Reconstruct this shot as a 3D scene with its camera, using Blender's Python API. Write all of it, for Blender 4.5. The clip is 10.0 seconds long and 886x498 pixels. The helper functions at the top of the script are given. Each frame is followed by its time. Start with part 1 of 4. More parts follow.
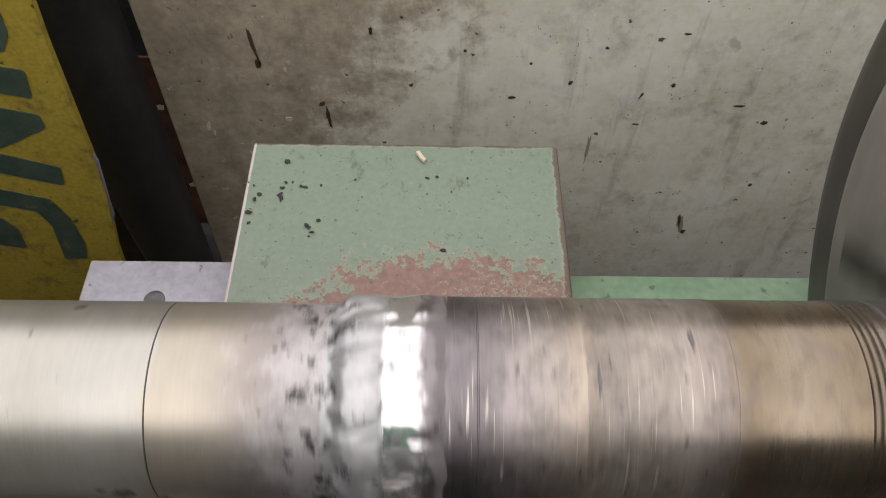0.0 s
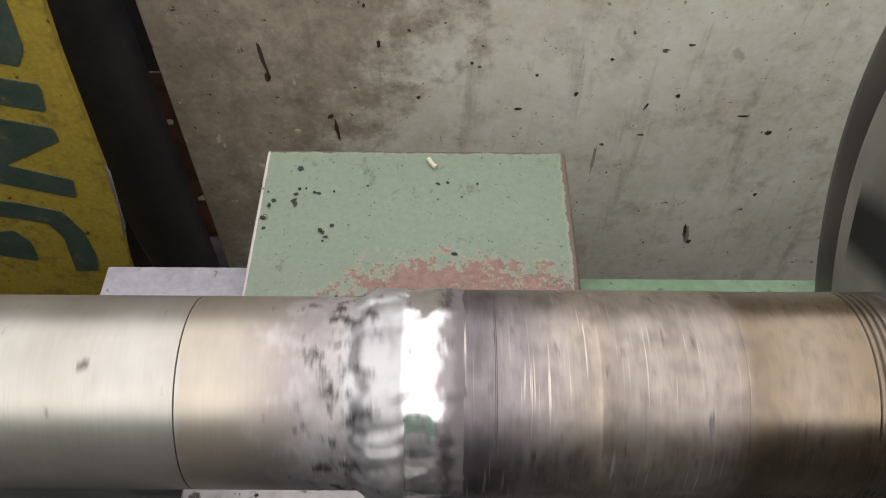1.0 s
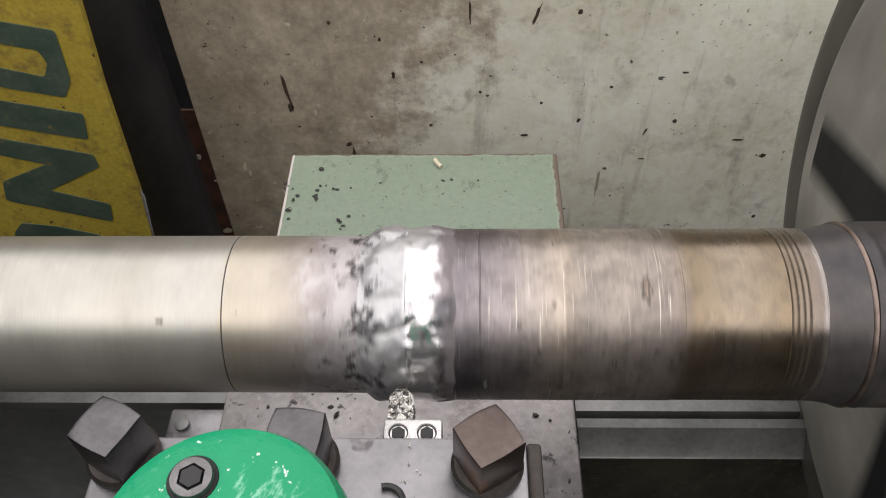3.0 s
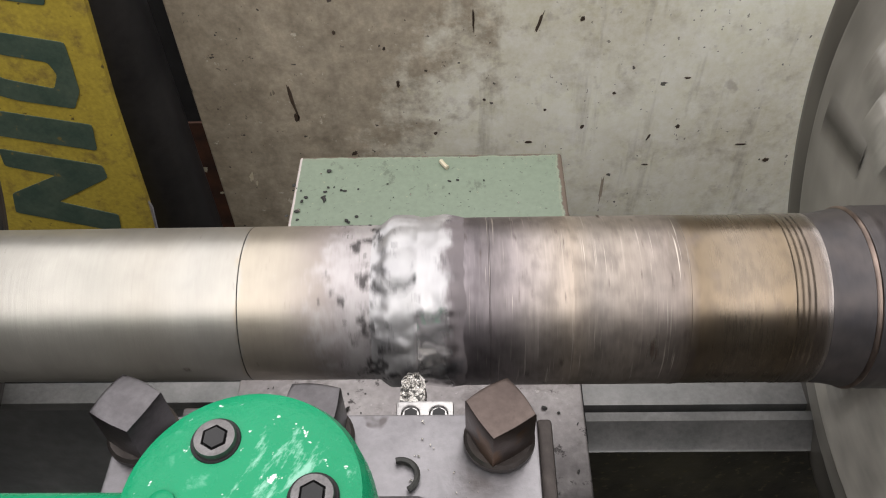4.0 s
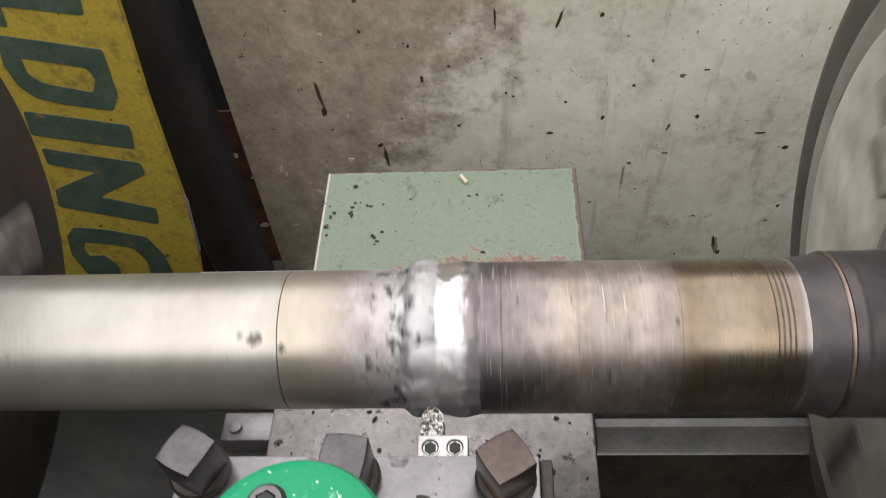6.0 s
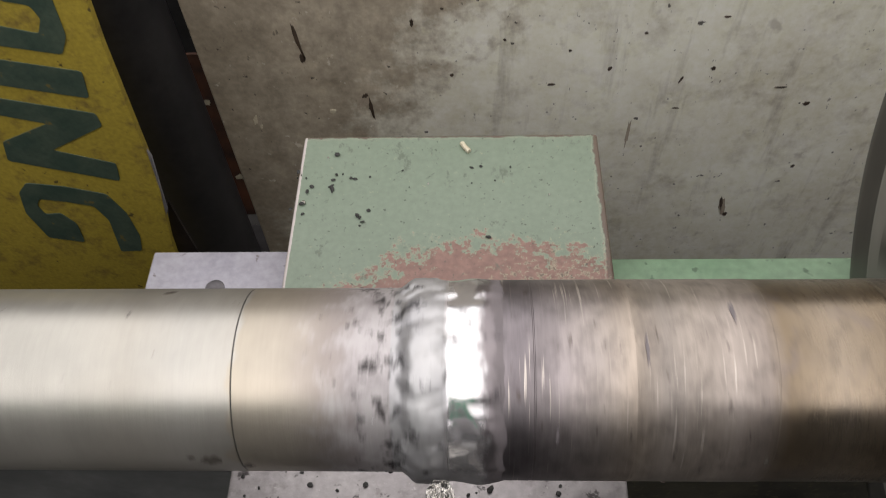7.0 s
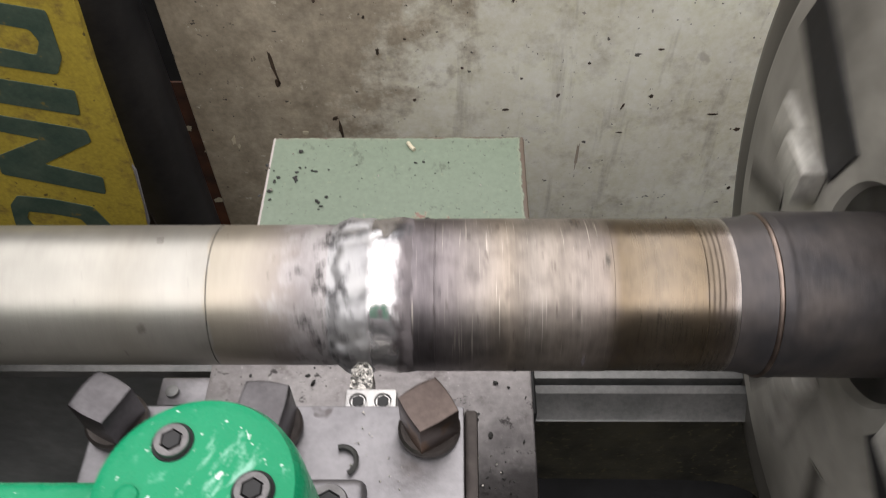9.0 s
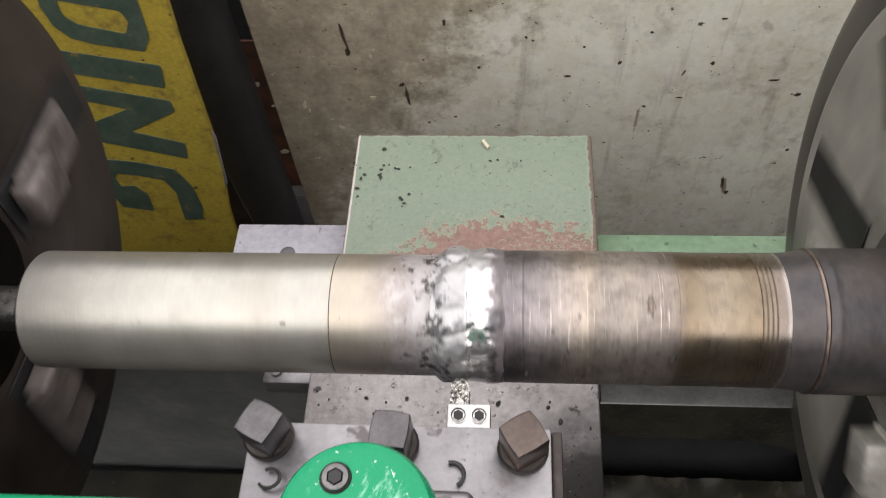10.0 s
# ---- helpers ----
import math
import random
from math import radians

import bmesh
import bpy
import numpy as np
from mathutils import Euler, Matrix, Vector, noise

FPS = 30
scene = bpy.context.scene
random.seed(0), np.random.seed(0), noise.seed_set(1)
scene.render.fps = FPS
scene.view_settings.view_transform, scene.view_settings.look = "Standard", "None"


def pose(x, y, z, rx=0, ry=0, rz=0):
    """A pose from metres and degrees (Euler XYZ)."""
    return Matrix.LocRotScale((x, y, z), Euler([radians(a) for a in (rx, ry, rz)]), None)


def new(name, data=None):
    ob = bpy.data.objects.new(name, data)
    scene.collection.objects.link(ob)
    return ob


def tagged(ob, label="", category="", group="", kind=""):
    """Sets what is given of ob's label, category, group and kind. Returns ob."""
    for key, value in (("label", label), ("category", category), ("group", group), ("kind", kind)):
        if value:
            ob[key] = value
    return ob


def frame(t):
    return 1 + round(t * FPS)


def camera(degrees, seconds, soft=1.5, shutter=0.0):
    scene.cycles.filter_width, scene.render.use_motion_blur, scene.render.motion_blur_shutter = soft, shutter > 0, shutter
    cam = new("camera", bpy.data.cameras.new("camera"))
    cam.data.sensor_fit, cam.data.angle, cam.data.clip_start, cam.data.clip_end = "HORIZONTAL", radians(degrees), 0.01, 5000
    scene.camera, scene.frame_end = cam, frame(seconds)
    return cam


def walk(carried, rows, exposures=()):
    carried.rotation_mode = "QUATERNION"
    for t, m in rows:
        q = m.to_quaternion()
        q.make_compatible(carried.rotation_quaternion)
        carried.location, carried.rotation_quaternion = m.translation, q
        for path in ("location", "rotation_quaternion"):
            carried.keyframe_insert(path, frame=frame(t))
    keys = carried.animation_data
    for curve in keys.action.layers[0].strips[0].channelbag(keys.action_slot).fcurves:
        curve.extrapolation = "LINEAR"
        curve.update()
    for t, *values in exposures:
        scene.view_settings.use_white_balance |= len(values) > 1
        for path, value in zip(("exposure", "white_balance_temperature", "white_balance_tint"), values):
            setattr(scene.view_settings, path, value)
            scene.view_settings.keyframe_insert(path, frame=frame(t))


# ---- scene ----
AX = 1.1
cam = camera(57.20, 10.0, soft=1.05, shutter=0.4)
ROWS = [
    (0.0, 0.0021, -0.1180, 0.2486, 36.07, -0.66, 0.31),
    (0.5, 0.0026, -0.1226, 0.2553, 37.07, 0.15, 0.21),
    (1.0, -0.0021, -0.1292, 0.2515, 37.18, -0.23, 0.27),
    (1.5, -0.0065, -0.1387, 0.2439, 35.90, -0.33, 0.39),
    (2.0, 0.0032, -0.1698, 0.2732, 39.47, -0.65, 0.11),
    (2.5, 0.0076, -0.1889, 0.2762, 39.86, 0.43, 1.04),
    (3.8, 0.0068, -0.2104, 0.2686, 41.89, 1.67, 0.04),
    (4.0, 0.0054, -0.2124, 0.2713, 41.72, 1.69, 0.53),
    (4.5, 0.0048, -0.2156, 0.2813, 41.61, 1.94, 0.75),
    (5.0, 0.0088, -0.2190, 0.2977, 40.25, 3.35, 1.36),
    (5.5, 0.0137, -0.2207, 0.2986, 39.08, 2.12, 0.57),
    (6.0, 0.0117, -0.2084, 0.3218, 39.19, 3.42, 1.46),
    (6.2, 0.0078, -0.1999, 0.3244, 39.46, 2.85, 1.77),
    (7.3, -0.0049, -0.1183, 0.2518, 34.20, 1.69, 0.86),
    (7.5, -0.0031, -0.1209, 0.2549, 34.68, 1.06, 0.73),
    (8.0, 0.0133, -0.1428, 0.2611, 34.81, -0.01, -1.37),
    (8.5, 0.0273, -0.1824, 0.2773, 35.57, 1.86, -0.90),
    (9.0, 0.0235, -0.2162, 0.3100, 38.10, 0.78, 0.49),
    (9.5, 0.0015, -0.1912, 0.3687, 33.81, 2.20, 0.75),
    (10.0, 0.0046, -0.2073, 0.3862, 32.98, 3.31, 2.80),
]
walk(cam, [(t, pose(x, y, AX + z, rx, ry, rz)) for t, x, y, z, rx, ry, rz in ROWS],
     exposures=[(0.0, -0.21), (1.0, -0.17), (2.0, -0.20), (2.5, -0.13), (4.0, 0.0), (5.0, 0.06), (5.5, 0.01), (6.0, 0.03), (7.5, -0.28), (8.0, -0.28), (8.5, 0.02), (9.0, 0.0), (9.5, 0.03), (10.0, 0.09)])
# ---- world, light ----
world = bpy.data.worlds.new("world")
scene.world = world
world.use_nodes = True
sky = world.node_tree.nodes.new("ShaderNodeTexSky")
sky.sky_type, sky.sun_disc = "NISHITA", False
sky.sun_elevation, sky.sun_rotation = radians(50), radians(200)
world.node_tree.links.new(sky.outputs[0], world.node_tree.nodes["Background"].inputs[0])
world.node_tree.nodes["Background"].inputs[1].default_value = 0.1

ROOF = 3.9
SKYLIGHT = (-4.6, 4.6, -4.2, 5.2)      # x0, x1, y0, y1 of the roof opening


def area_lamp(name, m, sx, sy, watts, colour):
    data = bpy.data.lights.new(name, "AREA")
    data.shape, data.size, data.size_y, data.energy, data.color = "RECTANGLE", sx, sy, watts, colour
    lamp = new(name, data)
    lamp.matrix_world = m
    return lamp


area_lamp("skylight_daylight", pose(0.0, 0.5, ROOF + 0.02), 9.16, 9.36, 690, (1.0, 0.935, 0.89))


# ---- materials ----
class Mat:
    """A node material with short helpers."""

    def __init__(self, name, rough=0.5, metal=0.0):
        self.m = bpy.data.materials.new(name)
        self.m.use_nodes = True
        self.t = self.m.node_tree
        self.b = self.t.nodes["Principled BSDF"]
        self.b.inputs["Roughness"].default_value = rough
        self.b.inputs["Metallic"].default_value = metal
        self.co = self.add("ShaderNodeTexCoord").outputs["Object"]

    def add(self, kind, **links):
        n = self.t.nodes.new(kind)
        for key, value in links.items():
            self.put(n.inputs[key], value)
        return n

    def put(self, socket, value):
        if isinstance(value, bpy.types.NodeSocket):
            self.t.links.new(value, socket)
        elif isinstance(value, tuple) and len(value) == 3 and socket.type == "RGBA":
            socket.default_value = (*value, 1)
        else:
            socket.default_value = value

    def scaled(self, sx, sy, sz, co=None):
        n = self.add("ShaderNodeMapping", Vector=co or self.co)
        n.inputs["Scale"].default_value = (sx, sy, sz)
        return n.outputs[0]

    def noise(self, scale, detail=4, co=None, rough=0.6):
        return self.add("ShaderNodeTexNoise", Vector=co or self.co, Scale=scale, Detail=detail, Roughness=rough).outputs["Fac"]

    def ramp(self, fac, *stops):
        n = self.add("ShaderNodeValToRGB", Fac=fac)
        e = n.color_ramp.elements
        while len(e) < len(stops):
            e.new(0.5)
        for el, (p, c) in zip(e, stops):
            el.position = p
            el.color = (*c, 1) if isinstance(c, tuple) else (c, c, c, 1)
        return n.outputs["Color"]

    def mix(self, fac, a, b, mode="MIX"):
        n = self.t.nodes.new("ShaderNodeMix")
        n.data_type, n.blend_type = "RGBA", mode
        self.put(n.inputs["Factor"], fac)
        self.put(n.inputs["A"], a)
        self.put(n.inputs["B"], b)
        return n.outputs["Result"]

    def math(self, op, a, b=0.0, clamp=False):
        n = self.t.nodes.new("ShaderNodeMath")
        n.operation, n.use_clamp = op, clamp
        self.put(n.inputs[0], a)
        self.put(n.inputs[1], b)
        return n.outputs[0]

    def xyz(self, co=None):
        return self.add("ShaderNodeSeparateXYZ", Vector=co or self.co).outputs

    def spread(self, v, lo, hi):
        n = self.add("ShaderNodeMapRange", Value=v)
        n.inputs["From Min"].default_value, n.inputs["From Max"].default_value = lo, hi
        return n.outputs[0]

    def bump(self, height, strength, distance=0.001):
        n = self.add("ShaderNodeBump", Height=height, Strength=strength, Distance=distance)
        self.put(self.b.inputs["Normal"], n.outputs[0])

    def colour(self, c):
        self.put(self.b.inputs["Base Color"], c)
        return self

    def rough(self, r):
        self.put(self.b.inputs["Roughness"], r)


def surface(name, c1, c2, scale, rough, metal=0.0, bump=0.15, fine=8.0, spots=None, spot_scale=60, spot_at=0.66, grain=0.25):
    """A worn surface: two tones in patches, fine grain, uneven gloss, and specks if spots is a colour."""
    k = Mat(name, rough, metal)
    big = k.noise(scale, 5)
    small = k.noise(scale * fine, 4)
    c = k.mix(k.ramp(big, (0.35, 0.0), (0.65, 1.0)), c1, c2)
    c = k.mix(grain, c, k.ramp(small, (0.3, 0.25), (0.7, 0.85)), "OVERLAY")
    if spots:
        c = k.mix(k.ramp(k.noise(spot_scale, 3), (spot_at, 0.0), (spot_at + 0.05, 0.9)), c, spots)
    k.colour(c)
    k.rough(k.spread(small, 0.0, 1.0))
    k.t.nodes[-1].inputs["To Min"].default_value, k.t.nodes[-1].inputs["To Max"].default_value = rough - 0.12, rough + 0.14
    k.bump(small, bump)
    return k.m


def shaft_metal():
    """Turned and heat-tinted steel: tints in bands along the axis, lathe marks round it, stains."""
    k = Mat("turned_steel", 0.3, 0.93)
    x = k.xyz()[0]
    ragged = k.math("ADD", x, k.math("MULTIPLY", k.math("SUBTRACT", k.noise(55, 4), 0.5), k.math("SUBTRACT", 0.016, k.math("MULTIPLY", k.spread(x, 0.0, 0.05), 0.0125))))
    bands = ((-0.25, (0.378, 0.369, 0.335)), (-0.14, (0.373, 0.360, 0.322)), (-0.120, (0.356, 0.338, 0.298)), (-0.100, (0.380, 0.368, 0.335)), (-0.0840, (0.372, 0.357, 0.321)), (-0.083, (0.365, 0.330, 0.270)),
             (-0.068, (0.368, 0.332, 0.278)), (-0.052, (0.308, 0.274, 0.252)), (-0.042, (0.310, 0.284, 0.282)), (-0.030, (0.330, 0.310, 0.312)),
             (0.002, (0.195, 0.176, 0.184)), (0.010, (0.170, 0.153, 0.160)), (0.022, (0.236, 0.212, 0.210)), (0.034, (0.300, 0.268, 0.245)),
             (0.046, (0.345, 0.296, 0.246)), (0.056, (0.325, 0.290, 0.258)), (0.066, (0.330, 0.290, 0.252)), (0.078, (0.310, 0.272, 0.242)), (0.087, (0.240, 0.206, 0.180)), (0.094, (0.170, 0.134, 0.092)),
             (0.110, (0.215, 0.178, 0.135)), (0.128, (0.170, 0.134, 0.092)), (0.1414, (0.190, 0.160, 0.138)), (0.1423, (0.36, 0.325, 0.30)), (0.1432, (0.36, 0.33, 0.31)))
    stops = [((p + 0.25) / 0.40, c) for p, c in bands]
    c = k.ramp(k.spread(ragged, -0.25, 0.15), *stops)
    rings = k.noise(1.0, 5, k.scaled(620, 38, 38), 0.7)
    wide = k.noise(1.0, 4, k.scaled(70, 22, 22), 0.65)
    mottle = k.noise(70, 6)
    right = k.math("MULTIPLY", k.spread(x, -0.035, 0.0), k.math("SUBTRACT", 1.0, k.math("MULTIPLY", k.spread(x, 0.089, 0.092), 0.72)))
    amount = k.math("ADD", 0.04, k.math("MULTIPLY", right, 0.09))
    c = k.mix(amount, c, k.ramp(rings, (0.3, 0.1), (0.7, 0.95)), "OVERLAY")
    c = k.mix(k.math("MULTIPLY", right, 0.30), c, k.ramp(wide, (0.35, 0.15), (0.7, 0.85)), "OVERLAY")
    dash = k.noise(1.0, 2, k.scaled(1300, 30, 30), 0.5)
    c = k.mix(k.math("MULTIPLY", k.math("MULTIPLY", right, k.spread(x, 0.094, 0.086)), k.math("MULTIPLY", k.ramp(dash, (0.635, 0.0), (0.71, 0.75)), k.ramp(k.noise(38, 3), (0.45, 0.15), (0.60, 1.0)))), c, (0.72, 0.66, 0.58))
    nick = k.noise(1.0, 3, k.scaled(330, 120, 120), 0.6)
    c = k.mix(k.math("MULTIPLY", right, k.ramp(nick, (0.655, 0.0), (0.70, 0.7))), c, (0.10, 0.082, 0.075))
    stain = k.ramp(mottle, (0.58, 0.0), (0.72, 0.75))
    weldzone = k.math("MULTIPLY", k.spread(x, -0.074, -0.034), 1.0, True)
    pale = k.ramp(k.math("ADD", k.math("MULTIPLY", weldzone, 0.80), k.math("MULTIPLY", k.math("SUBTRACT", k.noise(85, 7, None, 0.78), 0.5), 2.4)), (0.38, 0.0), (0.80, 0.85))
    c = k.mix(k.math("MULTIPLY", pale, k.ramp(x, (0.0, 1.0), (0.004, 0.0))), c, (0.47, 0.448, 0.445))
    c = k.mix(k.math("MULTIPLY", stain, k.math("ADD", 0.16, k.math("MULTIPLY", weldzone, 0.5))), c, (0.14, 0.12, 0.12))
    near = k.spread(x, -0.064, -0.030)
    pits = k.ramp(k.math("ADD", k.math("MULTIPLY", near, 0.17), k.noise(150, 5, None, 0.72)), (0.67, 0.0), (0.73, 0.9))
    c = k.mix(k.math("MULTIPLY", pits, k.ramp(x, (0.0, 1.0), (0.004, 0.25))), c, (0.05, 0.045, 0.045))
    plain = k.spread(x, -0.030, -0.060)
    c = k.mix(k.math("MULTIPLY", plain, 0.17), c, k.ramp(k.noise(1.0, 6, k.scaled(34, 26, 26), 0.7), (0.35, 0.2), (0.65, 0.72)), "OVERLAY")
    k.colour(c)
    haze = k.math("MULTIPLY", k.math("MULTIPLY", k.spread(x, -0.062, -0.045), k.spread(x, 0.004, -0.02)), 0.17)
    k.put(k.b.inputs["Metallic"], k.math("SUBTRACT", 0.98, k.math("MULTIPLY", plain, 0.20)))
    k.rough(k.math("ADD", k.math("ADD", k.math("SUBTRACT", k.math("ADD", k.math("ADD", 0.20, haze), k.math("MULTIPLY", plain, 0.035)), k.math("MULTIPLY", k.spread(x, 0.070, 0.100), 0.05)), k.math("MULTIPLY", k.math("MULTIPLY", k.math("MULTIPLY", weldzone, k.spread(x, 0.10, 0.085)), k.noise(60, 5)), 0.30)), k.math("ADD", k.math("MULTIPLY", rings, 0.12), k.math("MULTIPLY", mottle, 0.14))))
    k.bump(k.math("ADD", k.math("MULTIPLY", rings, 1.0), k.math("MULTIPLY", mottle, 0.6)), 0.16, 0.0005)
    return k.m


def weld_metal():
    k = Mat("weld_metal", 0.3, 0.86)
    x, y, z = k.xyz()
    n, f = k.noise(80, 5), k.noise(420, 4)
    band = k.math("MULTIPLY", k.spread(x, -0.0150, -0.0132), k.math("SUBTRACT", 1.0, k.spread(k.math("ADD", x, k.math("MULTIPLY", k.math("SUBTRACT", k.noise(140, 5), 0.5), 0.010)), 0.0, 0.0022)))
    facing = k.math("ADD", k.math("ADD", k.math("MULTIPLY", y, 0.643), k.math("MULTIPLY", z, 0.766)), k.math("MULTIPLY", k.math("SUBTRACT", k.noise(70, 5), 0.5), 0.030))
    raw = k.math("MULTIPLY", k.spread(facing, 0.0175, 0.0235), 0.88)
    band = k.math("MULTIPLY", band, k.math("SUBTRACT", 1.0, raw))
    c = k.ramp(n, (0.30, (0.37, 0.36, 0.37)), (0.45, (0.49, 0.48, 0.49)), (0.7, (0.60, 0.59, 0.59)))
    c = k.mix(k.math("MULTIPLY", k.math("SUBTRACT", 1.0, band), 0.7), c, k.ramp(k.noise(45, 4), (0.35, (0.30, 0.30, 0.305)), (0.65, (0.43, 0.43, 0.425))))
    c = k.mix(k.math("MULTIPLY", band, 0.6), c, (0.70, 0.69, 0.69))
    shade = k.ramp(k.math("ADD", k.math("MULTIPLY", k.spread(x, -0.009, 0.006), 1.2), k.math("MULTIPLY", k.math("SUBTRACT", k.noise(120, 7, None, 0.75), 0.5), 1.5)), (0.42, 0.0), (0.66, 1.0))
    c = k.mix(shade, c, k.mix(k.noise(60, 5), (0.15, 0.135, 0.145), (0.25, 0.225, 0.225)))
    # Dark patch at one angle of the weld: a dark reflection painted on.
    mirrored_dark = k.math("ADD", k.math("MULTIPLY", y, -0.866), k.math("MULTIPLY", z, 0.5))
    mirrored_dark = k.math("ADD", k.spread(mirrored_dark, 0.0315, 0.0375), k.math("MULTIPLY", k.math("SUBTRACT", k.noise(130, 5, None, 0.7), 0.5), 0.9))
    c = k.mix(k.ramp(mirrored_dark, (0.55, 0.0), (0.72, 0.8)), c, (0.075, 0.078, 0.085))
    left = k.math("SUBTRACT", 1.0, k.spread(x, -0.030, -0.018))
    c = k.mix(k.ramp(k.math("ADD", k.noise(150, 5, None, 0.7), k.math("MULTIPLY", left, 0.09)), (0.60, 0.0), (0.655, 0.85)), c, (0.05, 0.047, 0.05))
    k.colour(c)
    patch = k.ramp(k.noise(75, 4), (0.52, 0.0), (0.66, 1.0))
    fine_turned = k.noise(1.0, 3, k.scaled(900, 60, 60), 0.6)
    smooth_part = k.math("ADD", k.math("ADD", 0.11, k.math("MULTIPLY", patch, 0.20)), k.math("MULTIPLY", fine_turned, 0.05))
    lumpy_part = k.math("ADD", 0.42, k.math("MULTIPLY", k.noise(90, 5), 0.24))
    r = k.math("ADD", k.math("MULTIPLY", band, smooth_part), k.math("MULTIPLY", k.math("SUBTRACT", 1.0, band), lumpy_part))
    k.rough(k.math("ADD", r, k.math("MULTIPLY", shade, 0.20)))
    relief = k.math("MULTIPLY", k.math("ADD", n, k.math("MULTIPLY", f, 0.5)), k.math("SUBTRACT", 1.0, k.math("MULTIPLY", band, 0.93)))
    k.bump(k.math("ADD", relief, k.math("MULTIPLY", k.math("MULTIPLY", band, fine_turned), 0.02)), 0.3, 0.0010)
    return k.m


def box_paint():
    """Green machine enamel, worn through to red primer round one edge, with dirt specks and scratches."""
    k = Mat("worn_green_enamel", 0.45)
    x, y, z = k.xyz()
    big, mid, small = k.noise(14, 5), k.noise(105, 7, None, 0.78), k.noise(260, 4)
    c = k.mix(big, (0.146, 0.190, 0.138), (0.192, 0.238, 0.180))
    c = k.mix(0.12, c, k.ramp(small, (0.3, 0.2), (0.7, 0.85)), "OVERLAY")
    dx, dy = k.math("MULTIPLY", k.math("SUBTRACT", x, 0.010), 0.62), k.math("SUBTRACT", y, 0.100)
    d = k.math("SQRT", k.math("ADD", k.math("MULTIPLY", dx, dx), k.math("MULTIPLY", dy, dy)))
    d = k.math("ADD", d, k.math("MULTIPLY", k.math("SUBTRACT", mid, 0.5), 0.105))
    worn = k.ramp(d, (0.0565, 1.0), (0.0585, 0.0))
    k.t.nodes[-1].color_ramp.interpolation = "LINEAR"
    red = k.mix(k.noise(45, 5, None, 0.7), (0.150, 0.080, 0.062), (0.250, 0.150, 0.122))
    c = k.mix(k.ramp(d, (0.0575, 0.0), (0.0590, 0.65), (0.0615, 0.0)), c, (0.33, 0.335, 0.235))
    c = k.mix(worn, c, k.mix(0.3, red, k.ramp(small, (0.3, 0.2), (0.7, 0.85)), "OVERLAY"))
    rim = k.math("MAXIMUM", k.math("ADD", k.math("SUBTRACT", x, 0.0742), k.math("MULTIPLY", k.spread(y, 0.14, 0.09), 0.004)), k.math("SUBTRACT", y, 0.2443))
    c = k.mix(k.ramp(k.math("ADD", k.math("MULTIPLY", rim, 120.0), mid), (0.55, 0.0), (0.64, 0.9)), c, (0.105, 0.068, 0.052))
    c = k.mix(k.ramp(k.math("ADD", k.math("MULTIPLY", rim, 120.0), mid), (0.40, 0.0), (0.50, 0.45), (0.56, 0.0)), c, (0.30, 0.31, 0.23))
    c = k.mix(k.ramp(k.noise(170, 4, None, 0.7), (0.66, 0.0), (0.71, 0.8)), c, (0.05, 0.055, 0.04))
    ex, ey = k.math("SUBTRACT", x, 0.045), k.math("MULTIPLY", k.math("SUBTRACT", y, 0.115), 1.3)
    e = k.math("SQRT", k.math("ADD", k.math("MULTIPLY", ex, ex), k.math("MULTIPLY", ey, ey)))
    flake = k.math("ADD", k.noise(240, 5, None, 0.72), k.math("MULTIPLY", k.spread(e, 0.072, 0.0), 0.21))
    c = k.mix(k.ramp(flake, (0.645, 0.0), (0.68, 0.75), (0.71, 0.0)), c, (0.34, 0.35, 0.23))
    c = k.mix(k.ramp(flake, (0.70, 0.0), (0.73, 0.85)), c, (0.095, 0.085, 0.062))
    scratch = k.noise(1.0, 4, k.scaled(190, 60, 190, k.add("ShaderNodeVectorRotate", Vector=k.co, Angle=0.9).outputs[0]), 0.7)
    c = k.mix(k.ramp(scratch, (0.645, 0.0), (0.70, 0.7)), c, (0.075, 0.09, 0.065))
    c = k.mix(k.ramp(k.noise(330, 2), (0.69, 0.0), (0.72, 0.8)), c, (0.055, 0.065, 0.048))
    # Pale strip along the left edge: the chamfer's highlight put into the colour.
    lip = k.math("SUBTRACT", -0.1152, x)
    c = k.mix(k.ramp(k.math("ADD", k.math("MULTIPLY", lip, 260.0), k.math("MULTIPLY", mid, 0.4)), (0.30, 0.0), (0.42, 0.9)), c, (0.56, 0.50, 0.48))
    dirt = k.ramp(k.noise(1.0, 5, k.scaled(70, 45, 70), 0.78), (0.60, 0.0), (0.67, 0.65))
    c = k.mix(dirt, c, (0.085, 0.10, 0.075))
    k.colour(c)
    k.rough(k.math("ADD", 0.33, k.math("MULTIPLY", mid, 0.3)))
    k.bump(k.math("ADD", k.math("MULTIPLY", worn, -0.8), small), 0.25, 0.0006)
    return k.m


